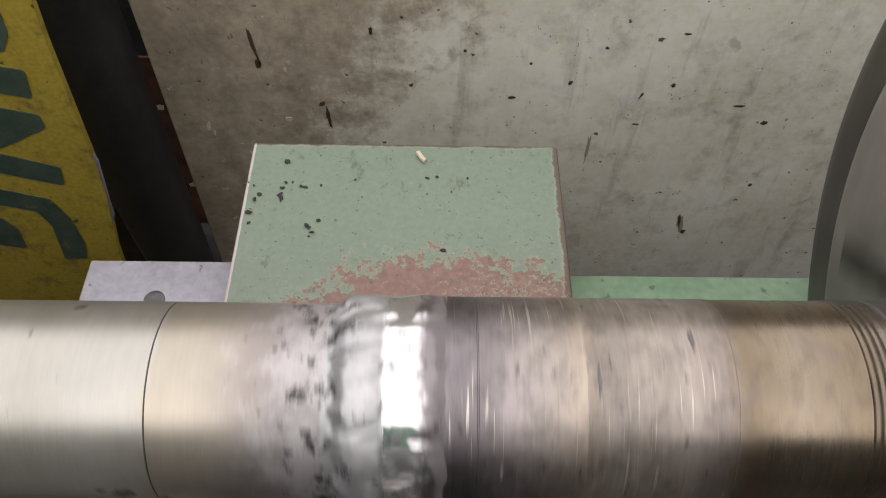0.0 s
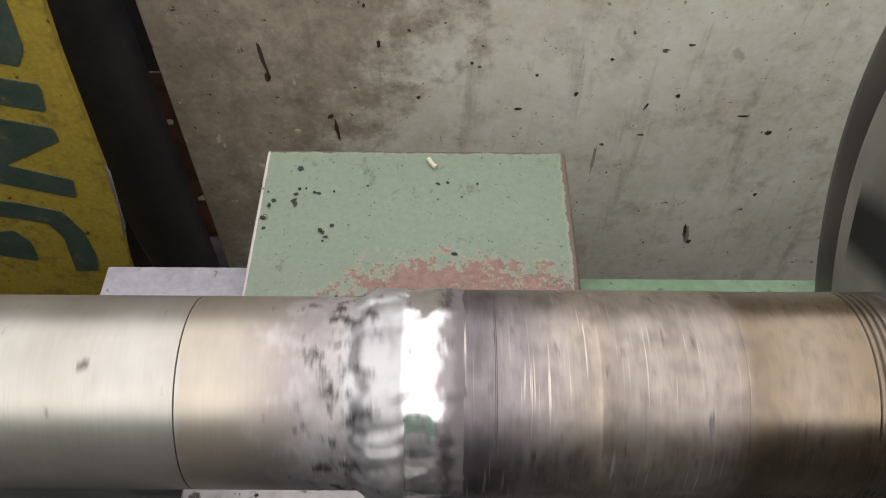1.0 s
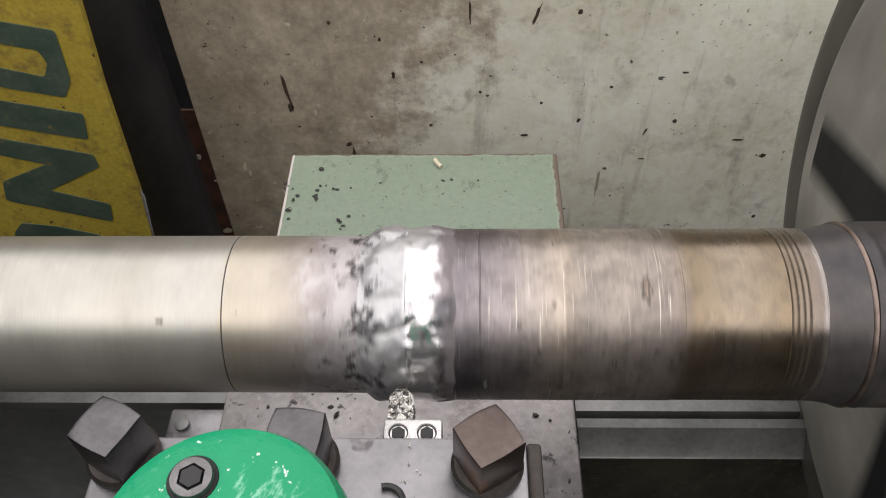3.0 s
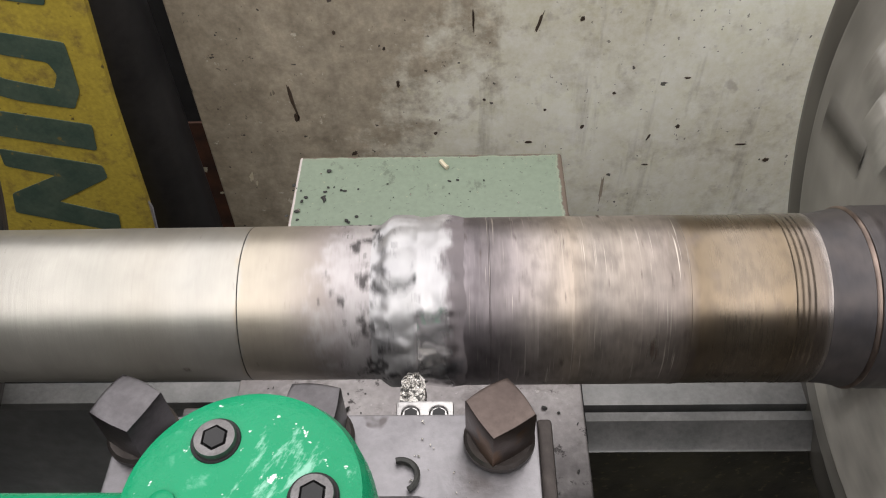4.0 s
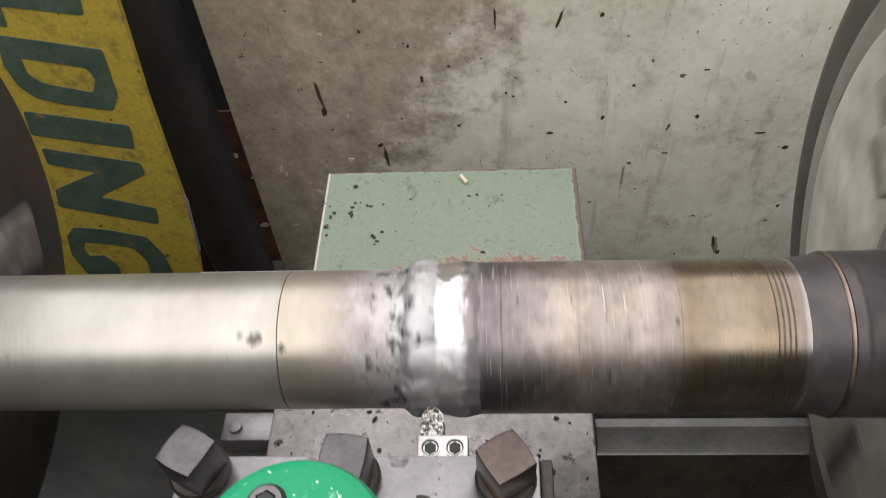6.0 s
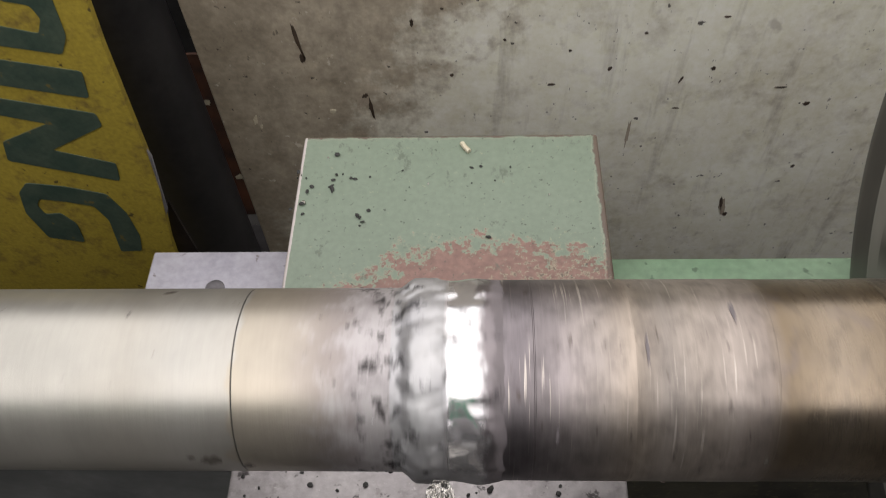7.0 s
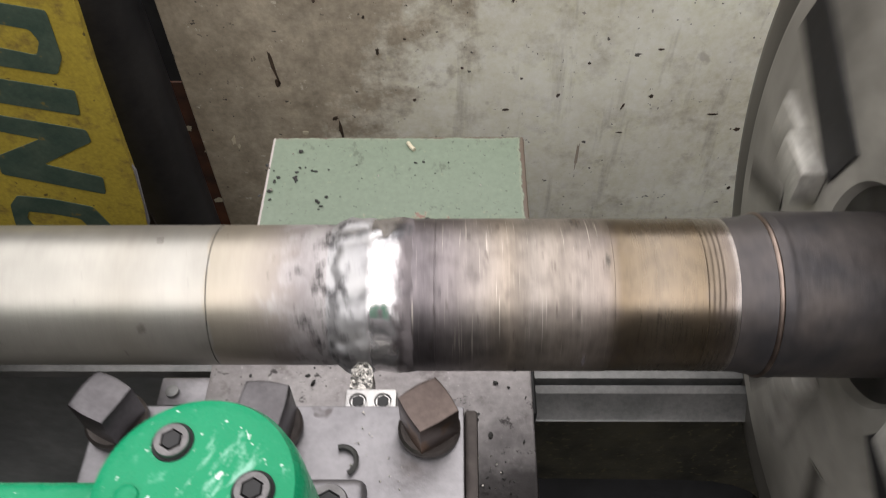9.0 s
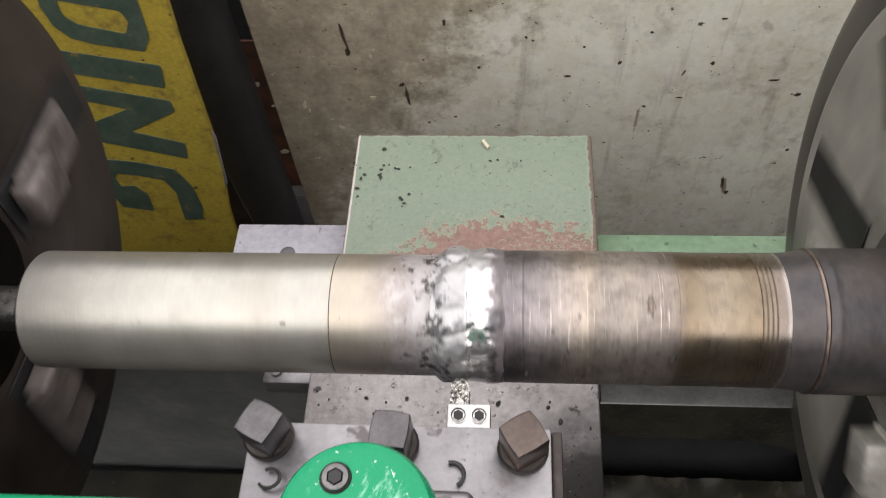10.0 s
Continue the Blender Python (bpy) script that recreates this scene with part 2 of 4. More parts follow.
def panel_paint():
    """Grimy grey-cream painted splash panel: brown oil film at one end, pale wiped patch, specks."""
    k = Mat("grimy_cream_panel", 0.5)
    x, y, z = k.xyz()
    big, mid, small = k.noise(4.2, 6, None, 0.62), k.noise(17, 6, None, 0.65), k.noise(120, 4)
    runs = k.noise(1.0, 5, k.scaled(26, 26, 3.2), 0.65)
    c = k.mix(k.ramp(big, (0.36, 0.0), (0.62, 1.0)), (0.68, 0.655, 0.535), (0.85, 0.845, 0.72))
    wipe = k.math("ADD", k.math("ADD", k.math("MULTIPLY", x, -1.5), k.math("MULTIPLY", z, 0.9)), k.math("MULTIPLY", mid, 0.75))
    c = k.mix(k.ramp(k.spread(wipe, -0.9, 0.6), (0.60, 0.0), (0.71, 0.9)), c, (0.36, 0.305, 0.225))
    c = k.mix(k.ramp(mid, (0.5, 0.0), (0.72, 0.45)), c, (0.28, 0.235, 0.17))
    c = k.mix(k.math("MULTIPLY", k.spread(x, -0.22, -0.36), 0.55), c, (0.20, 0.165, 0.12))
    c = k.mix(k.math("MULTIPLY", k.spread(x, 0.05, -0.2), k.ramp(k.noise(12, 7, None, 0.72), (0.46, 0.0), (0.64, 0.55))), c, (0.21, 0.175, 0.125))
    c = k.mix(k.ramp(runs, (0.56, 0.0), (0.75, 0.55)), c, (0.22, 0.19, 0.145))
    c = k.mix(0.22, c, k.ramp(small, (0.3, 0.2), (0.7, 0.8)), "OVERLAY")
    c = k.mix(0.55, c, k.ramp(k.noise(36, 6, None, 0.75), (0.3, 0.28), (0.7, 0.74)), "OVERLAY")
    c = k.mix(k.ramp(k.noise(75, 2), (0.715, 0.0), (0.74, 0.9)), c, (0.035, 0.03, 0.025))
    c = k.mix(k.ramp(k.noise(1.0, 3, k.scaled(130, 130, 85)), (0.70, 0.0), (0.73, 0.7)), c, (0.10, 0.085, 0.065))
    c = k.mix(k.ramp(k.noise(52, 4, None, 0.7), (0.655, 0.0), (0.70, 0.5)), c, (0.80, 0.77, 0.66))
    c = k.mix(k.ramp(k.noise(38, 3), (0.64, 0.0), (0.74, 0.35)), c, (0.24, 0.20, 0.15))
    k.colour(c)
    k.rough(k.math("ADD", 0.36, k.math("MULTIPLY", mid, 0.35)))
    k.bump(k.math("ADD", mid, k.math("MULTIPLY", small, 0.3)), 0.2, 0.002)
    return k.m


def sign_paint():
    k = Mat("yellow_sign_enamel", 0.5)
    big, mid, small = k.noise(9, 5), k.noise(38, 6, None, 0.7), k.noise(180, 4)
    c = k.mix(big, (0.37, 0.275, 0.033), (0.47, 0.365, 0.055))
    c = k.mix(k.ramp(mid, (0.52, 0.0), (0.68, 0.7)), c, (0.17, 0.115, 0.04))
    c = k.mix(k.ramp(k.noise(60, 3), (0.68, 0.0), (0.72, 0.85)), c, (0.045, 0.03, 0.02))
    c = k.mix(0.3, c, k.ramp(small, (0.3, 0.25), (0.7, 0.8)), "OVERLAY")
    k.colour(c)
    k.rough(k.math("ADD", 0.38, k.math("MULTIPLY", mid, 0.3)))
    k.bump(mid, 0.15, 0.001)
    return k.m


def handle_paint():
    """Glossy green enamel with pale scuffs and bare knocks."""
    k = Mat("glossy_green_enamel", 0.25)
    k.b.inputs["Specular IOR Level"].default_value = 0.22
    big, mid, small = k.noise(30, 5), k.noise(110, 6, None, 0.7), k.noise(380, 4)
    c = k.mix(big, (0.004, 0.190, 0.080), (0.010, 0.255, 0.118))
    c = k.mix(k.ramp(mid, (0.62, 0.0), (0.75, 0.6)), c, (0.16, 0.42, 0.30))
    x, y, z = k.xyz()
    dx, dy = k.math("ADD", x, 0.0335), k.math("ADD", y, 0.1300)
    worn = k.spread(k.math("SQRT", k.math("ADD", k.math("MULTIPLY", dx, dx), k.math("MULTIPLY", dy, dy))), 0.019, 0.004)
    streak = k.noise(1.0, 5, k.scaled(260, 90, 200, k.add("ShaderNodeVectorRotate", Vector=k.co, Angle=0.5).outputs[0]), 0.7)
    c = k.mix(k.ramp(k.math("ADD", streak, k.math("MULTIPLY", worn, 0.15)), (0.66, 0.0), (0.77, 0.75)), c, (0.27, 0.52, 0.41))
    c = k.mix(k.ramp(k.math("ADD", k.noise(300, 3), k.math("MULTIPLY", worn, 0.06)), (0.69, 0.0), (0.73, 0.9)), c, (0.72, 0.80, 0.76))
    k.colour(c)
    k.rough(k.math("ADD", 0.10, k.math("MULTIPLY", mid, 0.35)))
    k.bump(k.math("ADD", k.math("MULTIPLY", big, 3.0), k.math("ADD", mid, k.math("MULTIPLY", small, 0.3))), 0.45, 0.001)
    return k.m


def slide_steel():
    """Scraped grey slide top with pits, brown smears, and shade beside the tool post painted over one corner."""
    k = Mat("scuffed_slide_steel", 0.42, 0.7)
    x, y, z = k.xyz()
    big, mid, small = k.noise(22, 5), k.noise(90, 6, None, 0.72), k.noise(210, 4)
    c = k.mix(k.ramp(big, (0.35, 0.0), (0.65, 1.0)), (0.228, 0.213, 0.215), (0.310, 0.294, 0.292))
    c = k.mix(0.25, c, k.ramp(small, (0.3, 0.25), (0.7, 0.85)), "OVERLAY")
    c = k.mix(k.ramp(k.noise(48, 5, None, 0.7), (0.55, 0.0), (0.68, 0.55)), c, (0.095, 0.080, 0.078))
    c = k.mix(k.ramp(mid, (0.60, 0.0), (0.655, 0.9)), c, (0.035, 0.031, 0.031))
    c = k.mix(k.ramp(k.noise(260, 3), (0.66, 0.0), (0.69, 0.7)), c, (0.40, 0.385, 0.37))
    # Darkens the corner beside the tool post: shade put into colour and gloss.
    darkening = k.math("MULTIPLY", k.spread(k.math("ADD", x, k.math("MULTIPLY", k.math("SUBTRACT", mid, 0.5), 0.03)), 0.018, 0.034), k.spread(k.math("ADD", y, k.math("MULTIPLY", k.math("SUBTRACT", big, 0.5), 0.08)), 0.030, -0.030))
    c = k.mix(k.math("MULTIPLY", darkening, 0.94), c, (0.020, 0.018, 0.018))
    k.colour(c)
    k.rough(k.math("ADD", k.math("SUBTRACT", 0.34, k.math("MULTIPLY", darkening, 0.06)), k.math("MULTIPLY", mid, 0.22)))
    k.bump(k.math("ADD", small, k.math("MULTIPLY", mid, 0.8)), 0.3, 0.0008)
    return k.m


SCREW = surface("grey_socket_screw_steel", (0.11, 0.106, 0.106), (0.16, 0.155, 0.155), 200, 0.4, 0.9, 0.1)
SMUDGE = surface("dark_oil_smudge", (0.07, 0.062, 0.052), (0.13, 0.118, 0.10), 200, 0.45, 0.6)
STEEL = shaft_metal()
WELD = weld_metal()
BOXGREEN = box_paint()
PANEL = panel_paint()
YELLOW = sign_paint()
HANDLE = handle_paint()
SCALE = surface("blued_mill_scale", (0.056, 0.054, 0.058), (0.104, 0.092, 0.088), 45, 0.45, 0.7, 0.3, 6)
COPPER = surface("copper_tinted_steel", (0.110, 0.086, 0.074), (0.300, 0.236, 0.200), 90, 0.42, 1.0, 0.2)
BRIGHT = surface("bright_ground_steel", (0.413, 0.405, 0.398), (0.495, 0.488, 0.473), 60, 0.3, 1.0, 0.15)
PLATE = slide_steel()
POSTTOP = surface("tool_post_steel", (0.188, 0.182, 0.190), (0.255, 0.248, 0.257), 24, 0.40, 0.85, 0.2, 10, (0.10, 0.09, 0.09), 60, 0.64)
BOLTDARK = surface("black_bolt_collar", (0.035, 0.03, 0.028), (0.06, 0.052, 0.048), 70, 0.45, 0.8, 0.2, 6)
BOLTGREY = surface("dull_grey_bolt_steel", (0.078, 0.074, 0.077), (0.112, 0.107, 0.111), 70, 0.36, 1.0, 0.10, 6)
BOLT = surface("oily_brown_bolt_steel", (0.078, 0.062, 0.056), (0.112, 0.090, 0.080), 70, 0.36, 1.0, 0.10, 6, (0.16, 0.095, 0.055), 34, 0.58)
# Near-black iron: shade under slides and between parts is put into this colour.
DARKSTEEL = surface("iron_darkened_for_shade", (0.006, 0.006, 0.0065), (0.014, 0.014, 0.015), 20, 0.6, 0.0, 0.3)
CHUCK = surface("worn_chuck_steel", (0.13, 0.125, 0.110), (0.33, 0.318, 0.282), 11, 0.5, 0.10, 0.2, 6)
CHUCKPALE = surface("pale_scraped_chuck_steel", (0.34, 0.328, 0.292), (0.64, 0.618, 0.552), 26, 0.5, 0.1, 0.25, 6)
CHUCKRIM = surface("dark_chuck_rim_iron", (0.055, 0.052, 0.046), (0.12, 0.115, 0.10), 12, 0.42, 0.35, 0.2)
PLATEDARK = surface("dark_faceplate_iron", (0.026, 0.021, 0.019), (0.065, 0.051, 0.045), 10, 0.4, 0.6, 0.2)
WAY = surface("ground_bed_way_steel", (0.132, 0.136, 0.132), (0.200, 0.200, 0.196), 25, 0.42, 0.5, 0.15, 12)
BEDGREEN = surface("pale_green_bed_enamel", (0.128, 0.217, 0.128), (0.176, 0.266, 0.169), 18, 0.45, 0.0, 0.2, 9, (0.06, 0.10, 0.06), 70, 0.64)
WING = surface("lilac_grey_saddle_enamel", (0.302, 0.295, 0.338), (0.360, 0.353, 0.389), 20, 0.45, 0.2, 0.15, 9, (0.16, 0.14, 0.14), 110, 0.70)
COLUMN = surface("dark_grey_column_paint", (0.022, 0.021, 0.022), (0.036, 0.034, 0.034), 10, 0.42, 0.0, 0.15)
RUST = surface("rusty_plate", (0.125, 0.045, 0.019), (0.022, 0.013, 0.010), 12, 0.75, 0.0, 0.4)
LETTER = surface("faded_dark_green_lettering", (0.045, 0.075, 0.055), (0.075, 0.105, 0.075), 30, 0.5, 0.0, 0.15, 8, (0.20, 0.15, 0.04), 60, 0.68)
OIL = surface("dried_black_oil", (0.035, 0.026, 0.019), (0.085, 0.06, 0.042), 60, 0.4)
FAINT = surface("thin_brown_oil", (0.30, 0.255, 0.19), (0.40, 0.345, 0.27), 60, 0.45)
CHIPDARK = surface("burnt_chip_steel", (0.012, 0.012, 0.011), (0.03, 0.03, 0.027), 300, 0.6, 0.1)
CHIPBRIGHT = surface("bright_chip_steel", (0.330, 0.318, 0.288), (0.408, 0.396, 0.360), 300, 0.25, 1.0)
CRUST = surface("crusted_bright_swarf", (0.30, 0.29, 0.27), (0.62, 0.60, 0.56), 420, 0.22, 0.9, 0.6, 3, (0.03, 0.03, 0.028), 520, 0.52)
PALECHIP = surface("pale_straw_chip", (0.496, 0.448, 0.320), (0.576, 0.528, 0.400), 200, 0.5, 0.2)
PLATEJAW = surface("dull_faceplate_jaw_iron", (0.06, 0.051, 0.048), (0.17, 0.145, 0.137), 40, 0.6, 0.2, 0.3)
JAW = surface("scraped_jaw_steel", (0.26, 0.25, 0.225), (0.46, 0.45, 0.41), 40, 0.45, 0.4, 0.3)
WEBGREY = surface("grey_bed_casting", (0.110, 0.115, 0.115), (0.175, 0.180, 0.177), 10, 0.5, 0.2, 0.3)
LEDGE = surface("swarf_caked_casting", (0.006, 0.0055, 0.0045), (0.050, 0.046, 0.030), 12, 0.6, 0.0, 0.6, 6, (0.075, 0.069, 0.036), 130, 0.60)
TRAY = surface("oily_chip_tray", (0.008, 0.008, 0.006), (0.028, 0.025, 0.014), 14, 0.5, 0.0, 0.5, 7, (0.045, 0.040, 0.022), 45, 0.60)
CONCRETE = surface("oil_stained_concrete", (0.035, 0.033, 0.03), (0.06, 0.057, 0.052), 3, 0.75, 0.0, 0.3)
WALLPAINT = surface("dull_grey_wall_paint", (0.09, 0.09, 0.087), (0.13, 0.128, 0.122), 2, 0.8)
ROOFSHEET = surface("grey_roof_sheet", (0.14, 0.14, 0.14), (0.19, 0.19, 0.185), 2, 0.7)


# ---- mesh helpers; all measures are from the spindle axis, which lies along x at the height AX ----
def mesh_of(name, bm, material, smooth=True):
    data = bpy.data.meshes.new(name)
    bmesh.ops.recalc_face_normals(bm, faces=bm.faces)
    bm.to_mesh(data)
    bm.free()
    data.materials.append(material)
    if smooth:
        data.shade_smooth()
        data.set_sharp_from_angle(angle=radians(38))
    return data


def thing(name, base, label, category, group="", kind=""):
    """An empty at its base that carries parts."""
    ob = new(name)
    ob.empty_display_size = 0.02
    ob.matrix_basis = Matrix.Translation((base[0], base[1], base[2] + AX))
    ob["base"] = base
    return tagged(ob, label, category, group, kind)


def part(name, bm, material, parent, label="", smooth=True):
    """One mesh under a thing or a part, made in measures from the axis."""
    ob = new(name, mesh_of(name, bm, material, smooth))
    ob.parent = parent
    if parent.parent is None:
        ob.matrix_basis = Matrix.Translation([-c for c in parent["base"]])
    return tagged(ob, label) if label else ob


def single(name, bm, material, label="", category="", group="", kind="", smooth=True):
    """A thing of one mesh, made in measures from the axis; its origin is put in the middle of its foot."""
    lo = [min(v.co[i] for v in bm.verts) for i in range(3)]
    hi = [max(v.co[i] for v in bm.verts) for i in range(3)]
    base = Vector(((lo[0] + hi[0]) / 2, (lo[1] + hi[1]) / 2, lo[2]))
    bmesh.ops.translate(bm, verts=bm.verts, vec=-base)
    ob = new(name, mesh_of(name, bm, material, smooth))
    ob.matrix_basis = Matrix.Translation(base + Vector((0, 0, AX)))
    return tagged(ob, label, category, group, kind)


def box(x0, x1, y0, y1, z0, z1, bevel=0.0, seg=2, bm=None, turn=0.0, only=None):
    b = bmesh.new()
    bmesh.ops.create_cube(b, size=1)
    for v in b.verts:
        v.co = Vector(((x0 + x1) / 2 + v.co.x * (x1 - x0), (y0 + y1) / 2 + v.co.y * (y1 - y0), (z0 + z1) / 2 + v.co.z * (z1 - z0)))
    if bevel:
        bmesh.ops.bevel(b, geom=list(b.edges), offset=bevel, segments=seg, profile=0.5, affect="EDGES")
    if turn:
        c = Vector(((x0 + x1) / 2, (y0 + y1) / 2, 0))
        bmesh.ops.rotate(b, verts=b.verts, cent=c, matrix=Matrix.Rotation(radians(turn), 3, "Z"))
    return joined(bm, b)


def joined(bm, b):
    if bm is None:
        return b
    data = bpy.data.meshes.new("scrap")
    b.to_mesh(data)
    b.free()
    bm.from_mesh(data)
    bpy.data.meshes.remove(data)
    return bm


def lathe(profile, axis="X", centre=(0, 0, 0), seg=64, bm=None, shape=None):
    """A body of revolution: profile is a row of (along, radius). shape(along, angle, radius) may change the radius."""
    b = bmesh.new()
    rings = []
    for s, r in profile:
        ring = []
        for i in range(seg):
            a = 2 * math.pi * i / seg
            q = shape(s, a, r) if shape else r
            u, w = -math.sin(a) * q, math.cos(a) * q
            p = (s, u, w) if axis == "X" else ((u, s, w) if axis == "Y" else (u, w, s))
            ring.append(b.verts.new(Vector(p) + Vector(centre)))
        rings.append(ring)
    for r0, r1 in zip(rings, rings[1:]):
        for i in range(seg):
            b.faces.new((r0[i], r0[(i + 1) % seg], r1[(i + 1) % seg], r1[i]))
    for ring in (rings[0], rings[-1]):
        b.faces.new(ring)
    return joined(bm, b)


def prism(points, x0, x1, bm=None):
    """A bar along x with the section given as (y, z) points."""
    b = bmesh.new()
    rows = [[b.verts.new((x, y, z)) for y, z in points] for x in (x0, x1)]
    n = len(points)
    for i in range(n):
        b.faces.new((rows[0][i], rows[0][(i + 1) % n], rows[1][(i + 1) % n], rows[1][i]))
    b.faces.new(rows[0])
    b.faces.new(rows[1])
    return joined(bm, b)


def tube(path, radius, seg=8, bm=None):
    """A round bar along a row of points."""
    b = bmesh.new()
    rings = []
    for i, p in enumerate(path):
        p = Vector(p)
        d = (Vector(path[min(i + 1, len(path) - 1)]) - Vector(path[max(i - 1, 0)])).normalized()
        u = d.orthogonal().normalized() if i == 0 else (u - d * u.dot(d)).normalized()
        w = d.cross(u)
        rings.append([b.verts.new(p + radius * (u * math.cos(2 * math.pi * k / seg) + w * math.sin(2 * math.pi * k / seg))) for k in range(seg)])
    for r0, r1 in zip(rings, rings[1:]):
        for k in range(seg):
            b.faces.new((r0[k], r0[(k + 1) % seg], r1[(k + 1) % seg], r1[k]))
    b.faces.new(rings[0])
    b.faces.new(rings[-1])
    return joined(bm, b)


# ---- the workshop that closes the place ----
def room():
    F = -AX
    floor = single("floor", box(-5.6, 5.6, -5.6, 5.6, F - 0.1, F), CONCRETE, "oil-stained grey concrete workshop floor", "floor", kind="structure")
    for name, b in (("wall_west", (-5.75, -5.6, -5.75, 5.75, F, ROOF - AX)), ("wall_east", (5.6, 5.75, -5.75, 5.75, F, ROOF - AX)),
                    ("wall_north", (-5.6, 5.6, 5.6, 5.75, F, ROOF - AX))):
        single(name, box(*b), WALLPAINT, "dull grey painted workshop wall", "wall", kind="structure")
    single("wall_south", box(-5.6, 5.6, -5.75, -5.6, F, ROOF - AX), WALLPAINT, "dull grey painted workshop wall", "wall", kind="structure")
    x0, x1, y0, y1 = SKYLIGHT
    z0, z1 = ROOF - AX, ROOF - AX + 0.1
    bm = box(-5.75, x0, -5.75, 5.75, z0, z1)
    box(x1, 5.75, -5.75, 5.75, z0, z1, bm=bm)
    box(x0, x1, -5.75, y0, z0, z1, bm=bm)
    box(x0, x1, y1, 5.75, z0, z1, bm=bm)
    single("ceiling", bm, ROOFSHEET, "grey roof with one wide translucent skylight", "ceiling", kind="structure")


room()


# ---- splash panel behind the lathe, with its marks ----
def blob(x, z, w, h, y=0.648, lean=0.0, seed=0):
    """A thin uneven patch on the panel's face."""
    rnd = random.Random(seed)
    b = bmesh.new()
    pts = []
    for i in range(14):
        a = 2 * math.pi * i / 14
        r = 1 + rnd.uniform(-0.35, 0.25)
        dz = math.sin(a) * h * r
        pts.append((x + math.cos(a) * w * r + lean * dz, dz + z))
    front = [b.verts.new((px, y - 0.0002, pz)) for px, pz in pts]
    back = [b.verts.new((px, y + 0.0025, pz)) for px, pz in pts]
    b.faces.new(front)
    for i in range(14):
        b.faces.new((front[i], front[(i + 1) % 14], back[(i + 1) % 14], back[i]))
    return b


def splash_panel():
    ob = thing("splash_panel", (0.4, 0.66, -AX), "grimy cream-painted steel splash panel behind the lathe", "splash guard")
    part("sheet", box(-0.353, 1.3, 0.65, 0.665, -AX, 0.35, 0.002, 1), PANEL, ob)
    k = 0
    #        x      z     half width, half height, lean
    for x, z, w, h, lean in ((-0.222, -0.398, 0.0035, 0.032, -0.12), (-0.221, -0.425, 0.005, 0.010, 0), (0.295, -0.451, 0.0045, 0.0045, 0), (0.166, -0.449, 0.0035, 0.006, 0.3),
                             (0.094, -0.475, 0.007, 0.0025, -0.2), (0.388, -0.485, 0.010, 0.002, 0), (0.261, -0.520, 0.007, 0.002, 0),
                             (-0.080, -0.372, 0.003, 0.009, 0), (0.098, -0.285, 0.003, 0.016, 0.3), (0.018, -0.28, 0.002, 0.016, 0), (0.150, -0.281, 0.004, 0.005, 0),
                             (-0.034, -0.456, 0.0035, 0.004, 0), (-0.094, -0.318, 0.003, 0.004, 0), (-0.143, -0.515, 0.0035, 0.020, -0.1), (-0.149, -0.49, 0.005, 0.006, 0.4),
                             (0.451, -0.640, 0.004, 0.005, 0.3), (0.293, -0.371, 0.006, 0.002, 0), (0.032, -0.400, 0.003, 0.003, 0), (0.113, -0.419, 0.003, 0.003, 0),
                             (0.370, -0.725, 0.003, 0.016, -0.2), (0.382, -0.752, 0.005, 0.007, 0), (0.202, -0.393, 0.003, 0.003, 0), (0.258, -0.47, 0.002, 0.009, 0.3),
                             (-0.154, -0.293, 0.003, 0.004, 0), (0.43, -0.515, 0.006, 0.005, 0), (-0.043, -0.352, 0.003, 0.002, 0)):
        k += 1
        part("oil_drip", blob(x, z, w * 0.72, h * (0.72 if h < 0.012 else 0.95), 0.6495, lean, k), OIL, ob)
    for x, z, w, h, lean in ((0.205, -0.568, 0.0022, 0.028, 0), (-0.152, -0.50, 0.010, 0.016, 0.3), (0.374, -0.735, 0.005, 0.024, -0.2), (-0.30, -0.535, 0.004, 0.010, 0)):
        k += 1
        part("grease_run", blob(x, z, w, h, 0.6498, lean, k), FAINT, ob)
    for x, z, w, h in ((-0.3045, -0.532, 0.0034, 0.0095), (-0.2990, -0.545, 0.0020, 0.0040), (-0.196, -0.518, 0.0045, 0.0035), (0.120, -0.655, 0.0022, 0.0022)):
        k += 1
        part("paint_chip", blob(x, z, w, h, 0.6493, 0.15, k), PALECHIP, ob)


splash_panel()


def plate(outer, y, thick, hole=None):
    """A flat plate facing the front, cut to an outline of (x, z) points, with a hole if one is given."""
    b = bmesh.new()
    for ring in (outer, hole or []):
        vs = [b.verts.new((px, y, pz)) for px, pz in ring]
        for i in range(len(vs)):
            b.edges.new((vs[i], vs[(i + 1) % len(vs)]))
    bmesh.ops.triangle_fill(b, edges=list(b.edges), use_beauty=True, normal=(0, -1, 0))
    ext = bmesh.ops.extrude_face_region(b, geom=list(b.faces))
    bmesh.ops.translate(b, verts=[g for g in ext["geom"] if isinstance(g, bmesh.types.BMVert)], vec=(0, thick, 0))
    return b


def rounded(points, share=0.22):
    """The outline with each corner cut by a short three-point curve, as a brush leaves it."""
    out = []
    n = len(points)
    for i in range(n):
        p, a, c = Vector(points[i]), Vector(points[i - 1]), Vector(points[(i + 1) % n])
        u = p + (a - p).normalized() * min(0.004, (a - p).length * share)
        w = p + (c - p).normalized() * min(0.004, (c - p).length * share)
        out += [tuple(u), tuple((u + w + 2 * p) / 4), tuple(w)]
    return out


